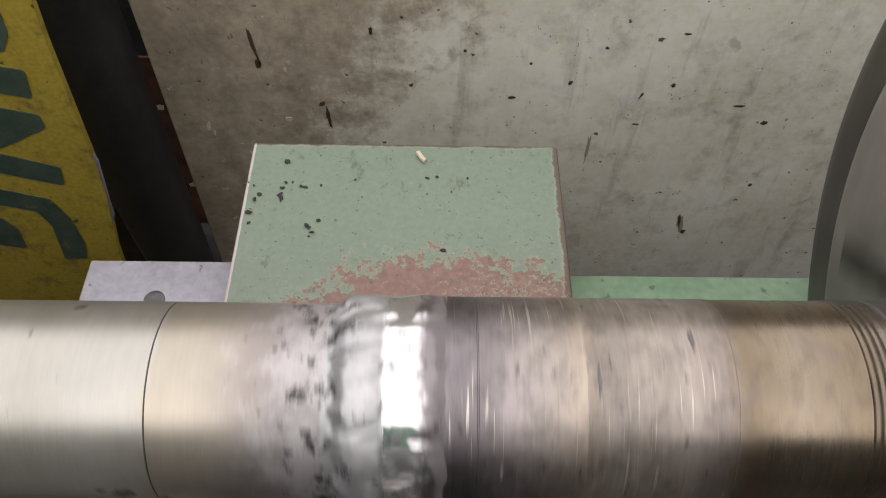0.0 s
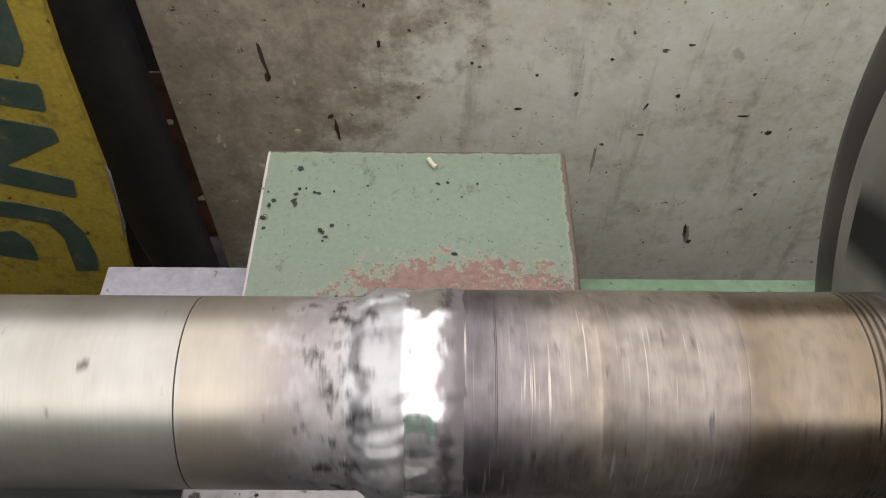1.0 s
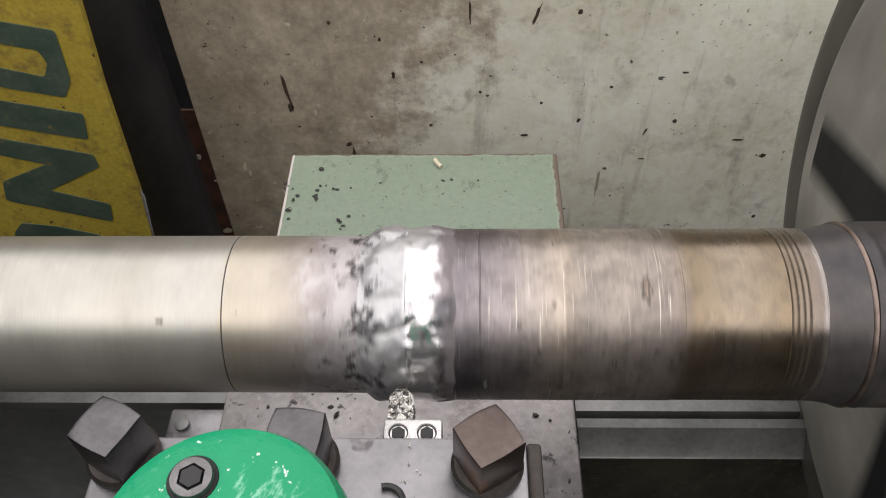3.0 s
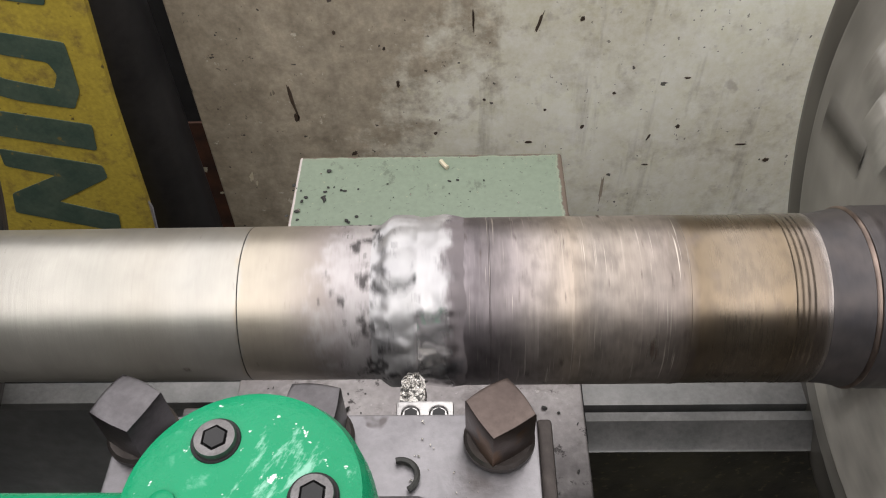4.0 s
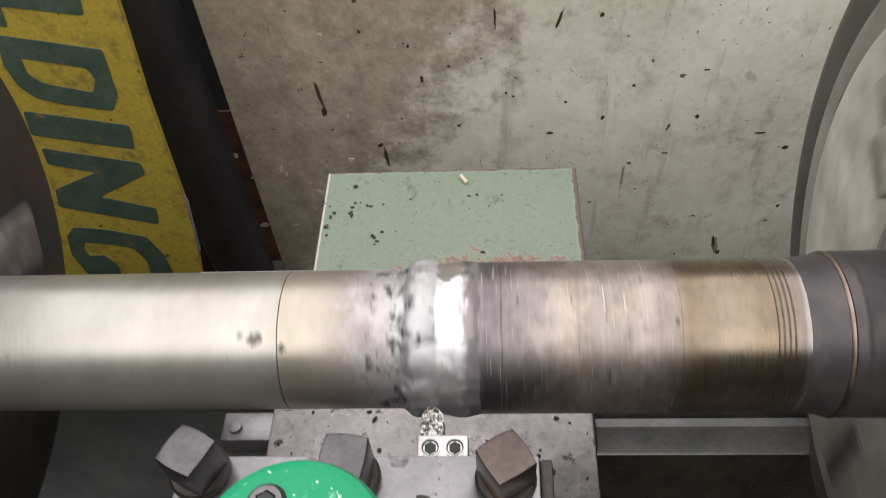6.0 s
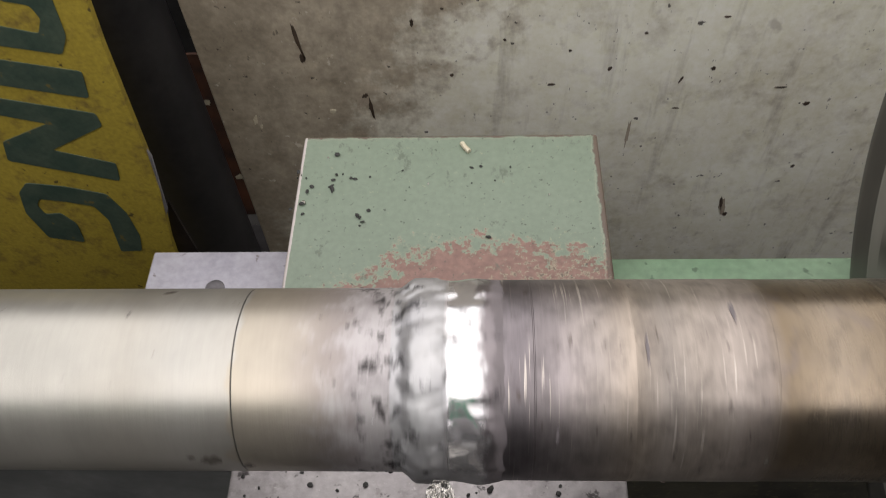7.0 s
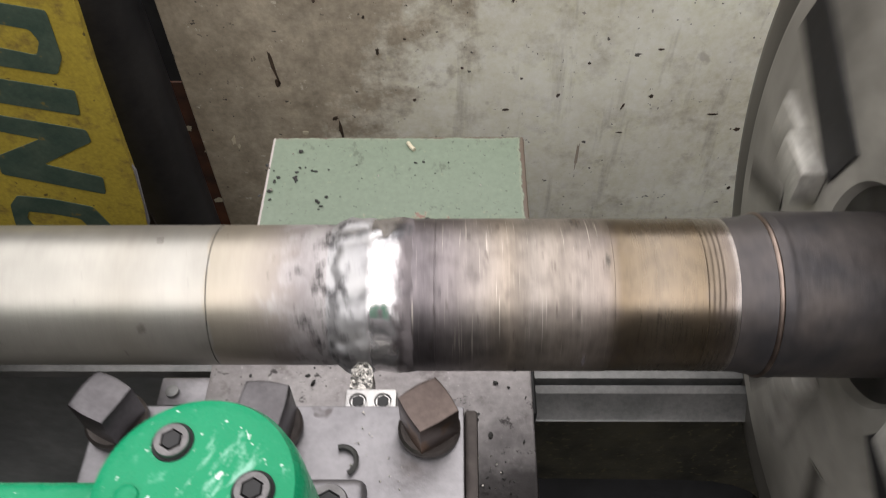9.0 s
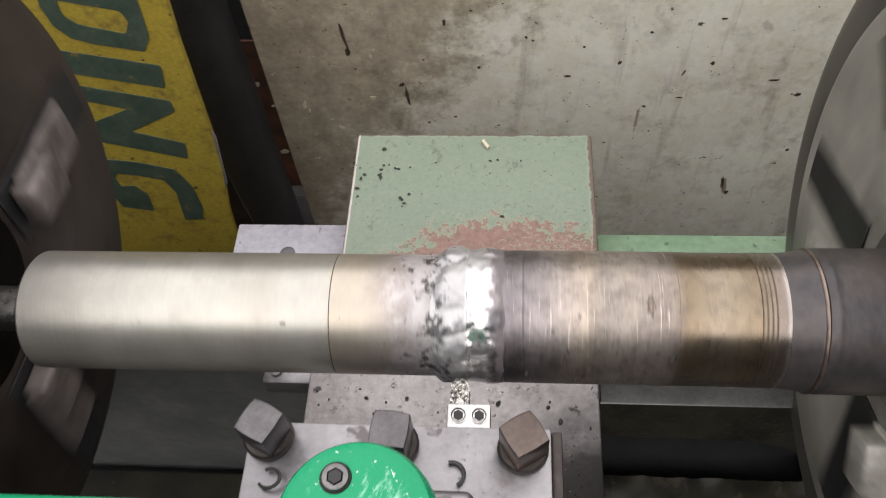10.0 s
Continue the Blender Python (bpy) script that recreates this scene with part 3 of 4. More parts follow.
def sign_board():
    """A hand-painted board standing on edge; its lettering runs down it with the letters' tops to the near edge."""
    ob = thing("sign_board", (-0.60, 0.545, -AX), "yellow painted steel sign board with dark green hand-painted lettering", "sign")
    edge = [(-0.372, 0.06), (-0.3925, -0.19), (-0.4045, -0.31), (-0.4155, -0.485), (-0.4235, -0.560), (-0.4430, -0.670), (-0.4560, -0.80), (-0.49, -AX)]
    part("board", plate(edge + [(-0.86, -AX), (-0.76, 0.06)], 0.545, 0.010), YELLOW, ob)
    part("bent_edge", plate([(-0.4150, -0.480), (-0.4130, -0.492), (-0.4215, -0.555), (-0.4270, -0.600), (-0.4320, -0.612), (-0.4250, -0.560)], 0.5475, 0.004), WING, ob, "bare bent metal edge of the sign")
    part("torn_backing", plate([(-0.4250, -0.590), (-0.4230, -0.640), (-0.4180, -0.72), (-0.46, -0.80), (-0.444, -0.660)], 0.5560, 0.004), PLATEDARK, ob, "dark brown backing strip at the sign's foot")
    letters = (
        ("L", [(-0.545, -0.120), (-0.4265, -0.150), (-0.4340, -0.184), (-0.5215, -0.168), (-0.527, -0.196), (-0.552, -0.188)], None),
        ("D", [(-0.545, -0.205), (-0.4316, -0.2300), (-0.4345, -0.262), (-0.4385, -0.296), (-0.4531, -0.3205), (-0.515, -0.307), (-0.540, -0.297), (-0.5535, -0.278), (-0.5560, -0.245)],
         [(-0.5324, -0.2374), (-0.4600, -0.2550), (-0.4555, -0.2718), (-0.4665, -0.2915), (-0.5200, -0.2760), (-0.5340, -0.2620)]),
        ("I", [(-0.566, -0.317), (-0.4418, -0.3455), (-0.4495, -0.3860), (-0.574, -0.3565)], None),
        ("N", [(-0.5715, -0.380), (-0.4520, -0.4110), (-0.4520, -0.4320), (-0.5315, -0.4735), (-0.4605, -0.5000), (-0.4675, -0.5340), (-0.597, -0.492), (-0.587, -0.4575), (-0.5174, -0.4267), (-0.5758, -0.4088)], None),
        ("G", [(-0.5950, -0.5365), (-0.5480, -0.5440), (-0.4964, -0.5612), (-0.4836, -0.6036), (-0.4838, -0.6563), (-0.4929, -0.6915), (-0.5244, -0.6935), (-0.5142, -0.6185), (-0.5231, -0.5866), (-0.5600, -0.5755),
               (-0.5920, -0.5700), (-0.6010, -0.5850), (-0.5980, -0.6040), (-0.5759, -0.6013), (-0.5633, -0.6264), (-0.5690, -0.6698), (-0.6168, -0.6576), (-0.6240, -0.6000), (-0.6130, -0.5560)], None))
    for name, outer, hole in letters:
        part("letter", plate(rounded(outer), 0.5438, 0.0016, rounded(hole) if hole else None), LETTER, ob, smooth=False)


sign_board()


def column():
    ob = thing("steel_column", (-0.505, 0.78, -AX), "dark grey painted round steel column", "column")
    part("pole", lathe([(-AX + 0.012, 0.071), (0.6, 0.071)], "Z", (-0.505, 0.78, 0), 48), COLUMN, ob)
    part("foot_plate", box(-0.615, -0.395, 0.67, 0.89, -AX, -AX + 0.012, 0.003, 1), COLUMN, ob)
    rp = thing("rusty_sheet", (-0.4, 0.93, -AX), "rust-brown scrap steel sheet standing behind the column", "scrap sheet")
    part("sheet", box(-0.62, -0.30, 0.925, 0.93, -AX, -0.655, 0.001, 1), RUST, rp)
    for x, z, q in ((-0.491, -0.769, 0.010), (-0.478, -0.975, 0.011), (-0.470, -0.83, 0.005)):
        part("paint_flake", blob(x, z, q, q * 0.7, 0.9246, 0.3, int(q * 9000)), PALECHIP, rp)
    # Added block stands in for the unlit dark behind the column.
    dp = thing("dark_backdrop", (-0.6, 1.35, -AX), "near-black block added to keep the gap behind the column dark", "cabinet")
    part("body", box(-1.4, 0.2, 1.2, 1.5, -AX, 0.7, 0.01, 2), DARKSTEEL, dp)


column()


# ---- the lathe bed ----
def bed():
    ob = thing("lathe_bed", (0, 0.1, -AX), "heavy lathe bed with ground steel ways and green sides", "lathe bed")
    part("front_way", prism([(0.052, -0.215), (0.0335, -0.1985), (0.0312, -0.1945), (0.0326, -0.1937), (0.0425, -0.176), (0.0475, -0.174), (0.0485, -0.19), (0.054, -0.19), (0.055, -0.178), (0.115, -0.178), (0.115, -0.23)], 0.0, 1.3), WAY, ob)
    part("far_way", prism([(0.076, -0.215), (0.0725, -0.203), (0.0725, -0.2), (0.088, -0.1995), (0.089, -0.205), (0.092, -0.205), (0.093, -0.198), (0.115, -0.198), (0.115, -0.23)], -1.3, -0.0005), WAY, ob)
    part("rear_rail", box(-0.12, 1.3, 0.1152, 0.172, -0.26, -0.1745, 0.003, 2), BEDGREEN, ob)
    arch = [(0.270 + 0.11 * math.sin(radians(d)), -0.645 + 0.11 * math.cos(radians(d))) for d in range(0, 91, 15)]
    part("web", plate([(-0.13, -0.2602), (-0.13, -0.53), (0.02, -0.53)] + arch + [(0.385, -0.66), (1.3, -0.66), (1.3, -0.2602)], 0.13, 0.03), LEDGE, ob, "grimy brown bed web with an arched opening")
    # Added plate keeps the arched opening black, in place of the shade inside.
    part("opening_backing", box(-0.13, 1.3, 0.195, 0.21, -0.66, -0.36, 0.004, 1), DARKSTEEL, ob)
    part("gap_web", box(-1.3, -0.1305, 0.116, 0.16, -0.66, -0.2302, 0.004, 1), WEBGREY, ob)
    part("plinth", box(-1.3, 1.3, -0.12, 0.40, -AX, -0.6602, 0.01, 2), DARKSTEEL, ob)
    tray = thing("chip_tray", (0, 0.1, -0.66), "oily steel chip tray under the bed, strewn with swarf", "chip tray")
    part("pan", box(-1.28, 1.28, -0.24, 0.1045, -0.66, -0.63, 0.006, 2), TRAY, tray)
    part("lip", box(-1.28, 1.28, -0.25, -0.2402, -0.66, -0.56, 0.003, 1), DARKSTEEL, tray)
    # a slope of wet swarf under the ways
    rnd = random.Random(4)
    b = bmesh.new()
    nx, ny = 60, 14
    grid = [[b.verts.new((0.06 + 0.5 * i / nx, -0.06 + 0.17 * j / ny, -0.629 + 0.014 * (j / ny) ** 1.5 * (0.8 + 0.4 * noise.noise((i * 0.11, j * 0.2, 3))) + 0.006 * rnd.random())) for j in range(ny + 1)] for i in range(nx + 1)]
    for i in range(nx):
        for j in range(ny):
            b.faces.new((grid[i][j], grid[i + 1][j], grid[i + 1][j + 1], grid[i][j + 1]))
    single("swarf_heap", b, TRAY, "wet brown swarf heaped in the chip tray", "swarf", kind="stuff")


bed()
CARRIED = []          # things that travel with the carriage


# ---- carriage: saddle, cross slide, green housing ----
def carriage():
    ob = thing("carriage", (-0.03, 0.05, -0.26), "lathe carriage with grey cross slide and worn green rear housing", "lathe carriage")
    house = part("rear_housing", box(-0.118, 0.0788, 0.085, 0.2475, -0.30, -0.1375, 0.0022, 3), BOXGREEN, ob, "pale green enamel worn to red primer")
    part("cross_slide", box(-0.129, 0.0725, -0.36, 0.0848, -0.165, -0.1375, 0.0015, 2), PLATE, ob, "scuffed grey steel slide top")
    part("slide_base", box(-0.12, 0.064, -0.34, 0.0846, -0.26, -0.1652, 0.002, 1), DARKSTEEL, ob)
    wing = part("saddle_wing", box(-0.2245, -0.1265, 0.1154, 0.1875, -0.1990, -0.1870, 0.0015, 2), WING, ob, "lilac-grey painted saddle wing")
    sc = lathe([(-0.1872, 0.0066), (-0.1862, 0.0066), (-0.1860, 0.0058), (-0.1863, 0.0030)], "Z", (-0.1765, 0.1570, 0), 24)
    part("screw", sc, BOLTGREY, wing)
    part("gib_strip", box(-0.1262, -0.1185, 0.10, 0.20, -0.22, -0.172, 0.001, 1), DARKSTEEL, ob)
    # Near-black strip filling the gap between the slide and the way.
    part("gap_strip", box(0.0642, 0.0775, 0.022, 0.0846, -0.20, -0.1656, 0.001, 1), DARKSTEEL, ob, "near-black strip in the gap between slide and way")
    w = part("way_wiper", box(-0.178, -0.1295, 0.038, 0.060, -0.205, -0.185, 0.002, 2), POSTTOP, ob, "worn grey way wiper")
    part("wiper_screw", lathe([(-0.187, 0.0045), (-0.182, 0.0045), (-0.1815, 0.003)], "Z", (-0.168, 0.0475, 0), 16), WAY, w)
    CARRIED.append(ob)


carriage()


# ---- compound, tool post, bolts, tool ----
def tool_post():
    ob = thing("tool_post", (-0.038, -0.15, -0.1375), "four-way steel tool post on a compound slide", "tool post")
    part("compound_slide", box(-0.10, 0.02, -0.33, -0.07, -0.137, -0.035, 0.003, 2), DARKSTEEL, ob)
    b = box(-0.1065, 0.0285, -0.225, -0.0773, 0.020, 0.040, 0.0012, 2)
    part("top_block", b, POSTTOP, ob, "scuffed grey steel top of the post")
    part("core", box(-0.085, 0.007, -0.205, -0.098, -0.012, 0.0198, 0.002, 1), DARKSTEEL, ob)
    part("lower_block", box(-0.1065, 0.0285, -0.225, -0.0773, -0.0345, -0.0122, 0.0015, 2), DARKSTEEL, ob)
    part("edge_rail", box(0.0286, 0.0335, -0.2245, -0.0773, 0.012, 0.0365, 0.0012, 2), BOLTDARK, ob)
    cb = part("clamp_block", box(-0.027, -0.0045, -0.150, -0.1075, 0.0402, 0.0475, 0.004, 3), POSTTOP, ob)
    socket_screw((-0.0165, -0.1175, 0.0476), 0.0066, cb, ob)
    CARRIED.append(ob)
    return ob


def socket_screw(c, r, parent, root, tilt=None):
    """A hexagon socket cap screw: knurled head, its hexagonal hole filled by a black plug for shade."""
    x, y, z = c
    b = lathe([(z - 0.004, r), (z + 0.0012, r), (z + 0.0022, r * 0.93), (z + 0.0022, r * 0.60), (z - 0.003, r * 0.52)], "Z", (x, y, 0), 6 * 8,
              shape=lambda s, a, q: q if q > r * 0.7 else q / max(math.cos((a % (math.pi / 3)) - math.pi / 6), 0.5) * 0.95)
    lathe([(z - 0.0032, r * 0.42), (z - 0.0031, r * 0.3)], "Z", (x, y, 0), 6, bm=b)
    part("socket_screw", b, SCREW, parent, "grey steel hexagon socket screw")
    # Black plug stands in for the shade inside the hexagonal hole.
    part("dark_socket_plug", lathe([(z + 0.0008, r * 0.52), (z + 0.0024, r * 0.52)], "Z", (x, y, 0), 6), DARKSTEEL, parent)


def square_bolt(x, y, turn, label, steel):
    """A square-headed clamping bolt: chamfered head over a round collar and shank."""
    ob = thing("square_head_bolt", (x, y, 0.0402), label, "bolt", "tool clamping bolts")
    s = 0.0079
    b = bmesh.new()
    rows = []
    profile = [(0.0436, 1.0), (0.0520, 1.0)] + [(None, q) for q in (1.0, 0.975, 0.93, 0.84, 0.70, 0.5, 0.28, 0.08)]
    for z, q in profile:
        ring = []
        for i in range(40):
            a = 2 * math.pi * i / 40
            m = max(abs(math.cos(a)), abs(math.sin(a)))
            r = s * q * (0.80 / m + 0.20 * 1.16)
            top = 0.0620 - 0.0014 * (r / (s * 1.38)) ** 2 - {1.0: 0.0005, 0.975: 0.0001}.get(q, 0.0)
            ring.append(b.verts.new((x + r * math.cos(a + radians(turn)), y + r * math.sin(a + radians(turn)), top if z is None else z)))
        rows.append(ring)
    for r0, r1 in zip(rows, rows[1:]):
        for i in range(40):
            b.faces.new((r0[i], r0[(i + 1) % 40], r1[(i + 1) % 40], r1[i]))
    b.faces.new(rows[0]), b.faces.new(rows[-1])
    part("head", b, steel, ob)
    part("collar", lathe([(0.0404, 0.0106), (0.0410, 0.0112), (0.0428, 0.0112), (0.0438, 0.0102)], "Z", (x, y, 0), 32), BOLTDARK, ob)
    CARRIED.append(ob)
    return ob


def handle():
    """The green clamping lever: a domed hub on the post with two socket screws, and a long arm."""
    cx, cy = -0.0440, -0.1350
    ob = thing("clamp_handle", (cx, cy, 0.0402), "chipped glossy green clamping lever on the tool post", "lever")
    hub = part("hub", lathe([(0.0402, 0.024), (0.048, 0.029), (0.055, 0.0305), (0.0920, 0.0295), (0.0995, 0.0284), (0.1025, 0.0269), (0.1040, 0.0234), (0.1046, 0.012), (0.1048, 0.003)], "Z", (cx, cy, 0), 64), HANDLE, ob)
    for x, y in ((-0.0515, -0.1218), (-0.0275, -0.1355)):
        # Dark ring paints the shaded gap round each screw; no recess is cut.
        part("dark_screw_ring", lathe([(0.1025, 0.0057), (0.1047, 0.0058), (0.1050, 0.0056), (0.1048, 0.0052)], "Z", (x, y, 0), 32), DARKSTEEL, hub)
        socket_screw((x, y, 0.1041), 0.0050, hub, ob)
    part("rivet", lathe([(0.1038, 0.0034), (0.1054, 0.0030), (0.1062, 0.0016), (0.1063, 0.0003)], "Z", (-0.0605, -0.1370, 0), 20), HANDLE, hub)
    b = bmesh.new()
    b = box(-0.42, -0.058, -0.152, -0.1265, 0.070, 0.0920, 0.005, 3)
    part("arm", b, HANDLE, ob)
    CARRIED.append(ob)


def cutting_tool():
    ob = thing("cutting_tool", (-0.0095, -0.09, -0.012), "short bright tool holder with a crusted cutting bit", "cutting tool")
    part("holder", box(-0.0200, 0.0012, -0.190, -0.0545, -0.0118, 0.0105, 0.0012, 2), BRIGHT, ob, "bright steel bar with two screw holes")
    for x in (-0.0145, -0.0043):
        b = lathe([(0.0100, 0.0041), (0.0110, 0.0041), (0.0112, 0.0036), (0.0106, 0.0030)], "Z", (x, -0.0607, 0), 28)
        part("grub_screw", b, BRIGHT, ob)
        # The grub screw's hole is a black plug too, coloured as shade.
        part("dark_socket_plug", lathe([(0.0104, 0.0026), (0.0114, 0.0026)], "Z", (x, -0.0607, 0), 6), DARKSTEEL, ob)
    # the bit, crusted with fine bright swarf
    b = box(-0.0192, -0.0098, -0.0548, -0.0390, -0.0085, 0.0050)
    bmesh.ops.subdivide_edges(b, edges=list(b.edges), cuts=14, use_grid_fill=True)
    for v in b.verts:
        n = noise.noise(v.co * 900) + 0.6 * noise.noise(v.co * 1900)
        v.co.z += 0.0008 * n
        v.co.x += 0.0005 * noise.noise(v.co * 1100 + Vector((3, 1, 7)))
        t = max(0.0, (v.co.y + 0.0445) / 0.0055)
        v.co.x = -0.0145 + (v.co.x + 0.0145) * (1 - 0.55 * t * t)
    part("bit", b, CRUST, ob, "cutting bit crusted with bright swarf", smooth=False)
    CARRIED.append(ob)


tool_post()
square_bolt(0.0160, -0.0875, 32, "black square-head bolt with a rust-brown top on the tool post", BOLT)
square_bolt(-0.0405, -0.0870, -6, "dark square-head bolt beside the green lever hub", BOLTGREY)
square_bolt(-0.0970, -0.0848, -27, "dark grey square-head bolt at the tool post's edge", BOLTGREY)
handle()
cutting_tool()


# ---- chips and dirt lying on the carriage ----
def chip(rnd, x, y, z, size):
    b = bmesh.new()
    bmesh.ops.create_icosphere(b, subdivisions=1, radius=1)
    sx, sy, sz = size * rnd.uniform(0.5, 1.3), size * rnd.uniform(0.4, 0.9), size * rnd.uniform(0.25, 0.5)
    a = rnd.uniform(0, 6.28)
    for v in b.verts:
        p = v.co * rnd.uniform(0.7, 1.2)
        p = Vector((p.x * sx, p.y * sy, (p.z + 0.7) * sz))
        v.co = Matrix.Rotation(a, 3, "Z") @ p + Vector((x, y, z))
    low = min(v.co.z for v in b.verts)
    bmesh.ops.translate(b, verts=b.verts, vec=(0, 0, z - low))
    return b


def chips():
    rnd = random.Random(11)
    def lay(x, y, z, size, m, label):
        CARRIED.append(single("metal_chip", chip(rnd, x, y, z, size), m, label, "metal chip", "loose chips on the carriage", smooth=False))
    T = -0.1375
    dark, bright = "tiny burnt black metal chip on the carriage", "tiny bright metal chip on the carriage"
    for x, y, n in ((-0.115, 0.214, 4), (-0.097, 0.202, 6), (-0.073, 0.178, 6), (-0.115, 0.186, 3), (-0.084, 0.208, 2), (-0.108, 0.202, 2), (-0.090, 0.213, 2)):
        for _ in range(n):
            lay(x + rnd.gauss(0, 0.0028), y + rnd.gauss(0, 0.0028), T, rnd.uniform(0.0010, 0.0023), CHIPDARK, dark)
    for x, y, s in ((-0.094, 0.230, 0.0025), (-0.071, 0.211, 0.0013), (-0.050, 0.216, 0.0011), (-0.005, 0.218, 0.0013), (0.001, 0.219, 0.0017), (0.020, 0.218, 0.0015), (0.005, 0.162, 0.0018),
                    (-0.005, 0.205, 0.0009), (0.01, 0.207, 0.0009), (-0.045, 0.202, 0.0010)):
        lay(x, y, T, s, CHIPDARK, dark)
    for x, y, s in ((-0.112, 0.190, 0.0028), (0.044, 0.195, 0.0012), (-0.033, 0.205, 0.0010), (-0.1, 0.228, 0.0012)):
        lay(x, y, T, s, CHIPBRIGHT, bright)
    b = tube([(-0.0115, 0.2385, T + 0.0016), (-0.009, 0.234, T + 0.0016), (-0.0065, 0.231, T + 0.0016)], 0.0017, 8)
    CARRIED.append(single("curled_chip", b, PALECHIP, "pale straw-coloured rolled chip on the green housing", "metal chip"))
    # on the grey slide
    for x, y, s in ((0.050, 0.029, 0.0022), (0.046, -0.006, 0.0022), (0.038, 0.004, 0.0018), (0.0655, -0.01, 0.0014), (0.068, 0.019, 0.0012), (0.058, 0.026, 0.0013),
                    (-0.067, 0.034, 0.0017), (-0.063, 0.029, 0.0022), (-0.103, 0.034, 0.0014), (-0.122, 0.012, 0.0016), (-0.113, 0.006, 0.0014), (-0.087, 0.008, 0.0020),
                    (-0.073, 0.005, 0.0018), (-0.059, 0.008, 0.0017), (-0.063, -0.004, 0.0016), (-0.007, 0.003, 0.0016), (0.004, 0.006, 0.0022), (0.010, -0.009, 0.0016), (0.039, 0.008, 0.0014), (-0.080, -0.004, 0.0015)):
        lay(x, y, T, s, CHIPDARK, dark)
    for _ in range(46):
        x, y = rnd.uniform(-0.125, 0.03), rnd.uniform(-0.035, 0.045)
        lay(x, y, T, rnd.uniform(0.0004, 0.0012), CHIPDARK, dark)
    for _ in range(34):
        x, y = rnd.gauss(0.042, 0.006), rnd.uniform(-0.062, -0.018)
        lay(min(max(x, 0.036), 0.068), y, T, rnd.uniform(0.0004, 0.0011), CHIPBRIGHT if rnd.random() < 0.6 else CHIPDARK, bright)
    for _ in range(22):
        x, y = rnd.gauss(0.054, 0.003), rnd.uniform(-0.075, -0.02)
        lay(x, y, T, rnd.uniform(0.0006, 0.0013), CHIPDARK, dark)
    # on top of the tool post
    for _ in range(26):
        lay(rnd.uniform(-0.012, 0.012), rnd.uniform(-0.118, -0.080), 0.0402, rnd.uniform(0.0002, 0.0006), CHIPBRIGHT, bright)
    arc = [(-0.0145 + 0.0052 * math.cos(a), -0.0995 + 0.0052 * math.sin(a), 0.0412) for a in [radians(d) for d in range(-60, 112, 12)]]
    CARRIED.append(single("curled_chip", tube(arc, 0.0010, 6), CHIPDARK, "dark curled chip lying on the tool post", "metal chip"))


chips()
arc = [(-0.0935 + 0.0050 * math.cos(a), -0.1040 + 0.0042 * math.sin(a), 0.0412 + 0.0012 * (1 + math.cos(a))) for a in [radians(d) for d in range(-150, 130, 14)]]
CARRIED.append(single("curled_chip", tube(arc, 0.0008, 6), CHIPDARK, "dark curled chip caught under a bolt head", "metal chip"))


# ---- the turning work: shaft with its weld, drive centre, chucks ----
def smooth_step(a, b, v):
    t = min(1.0, max(0.0, (v - a) / (b - a)))
    return t * t * (3 - 2 * t)


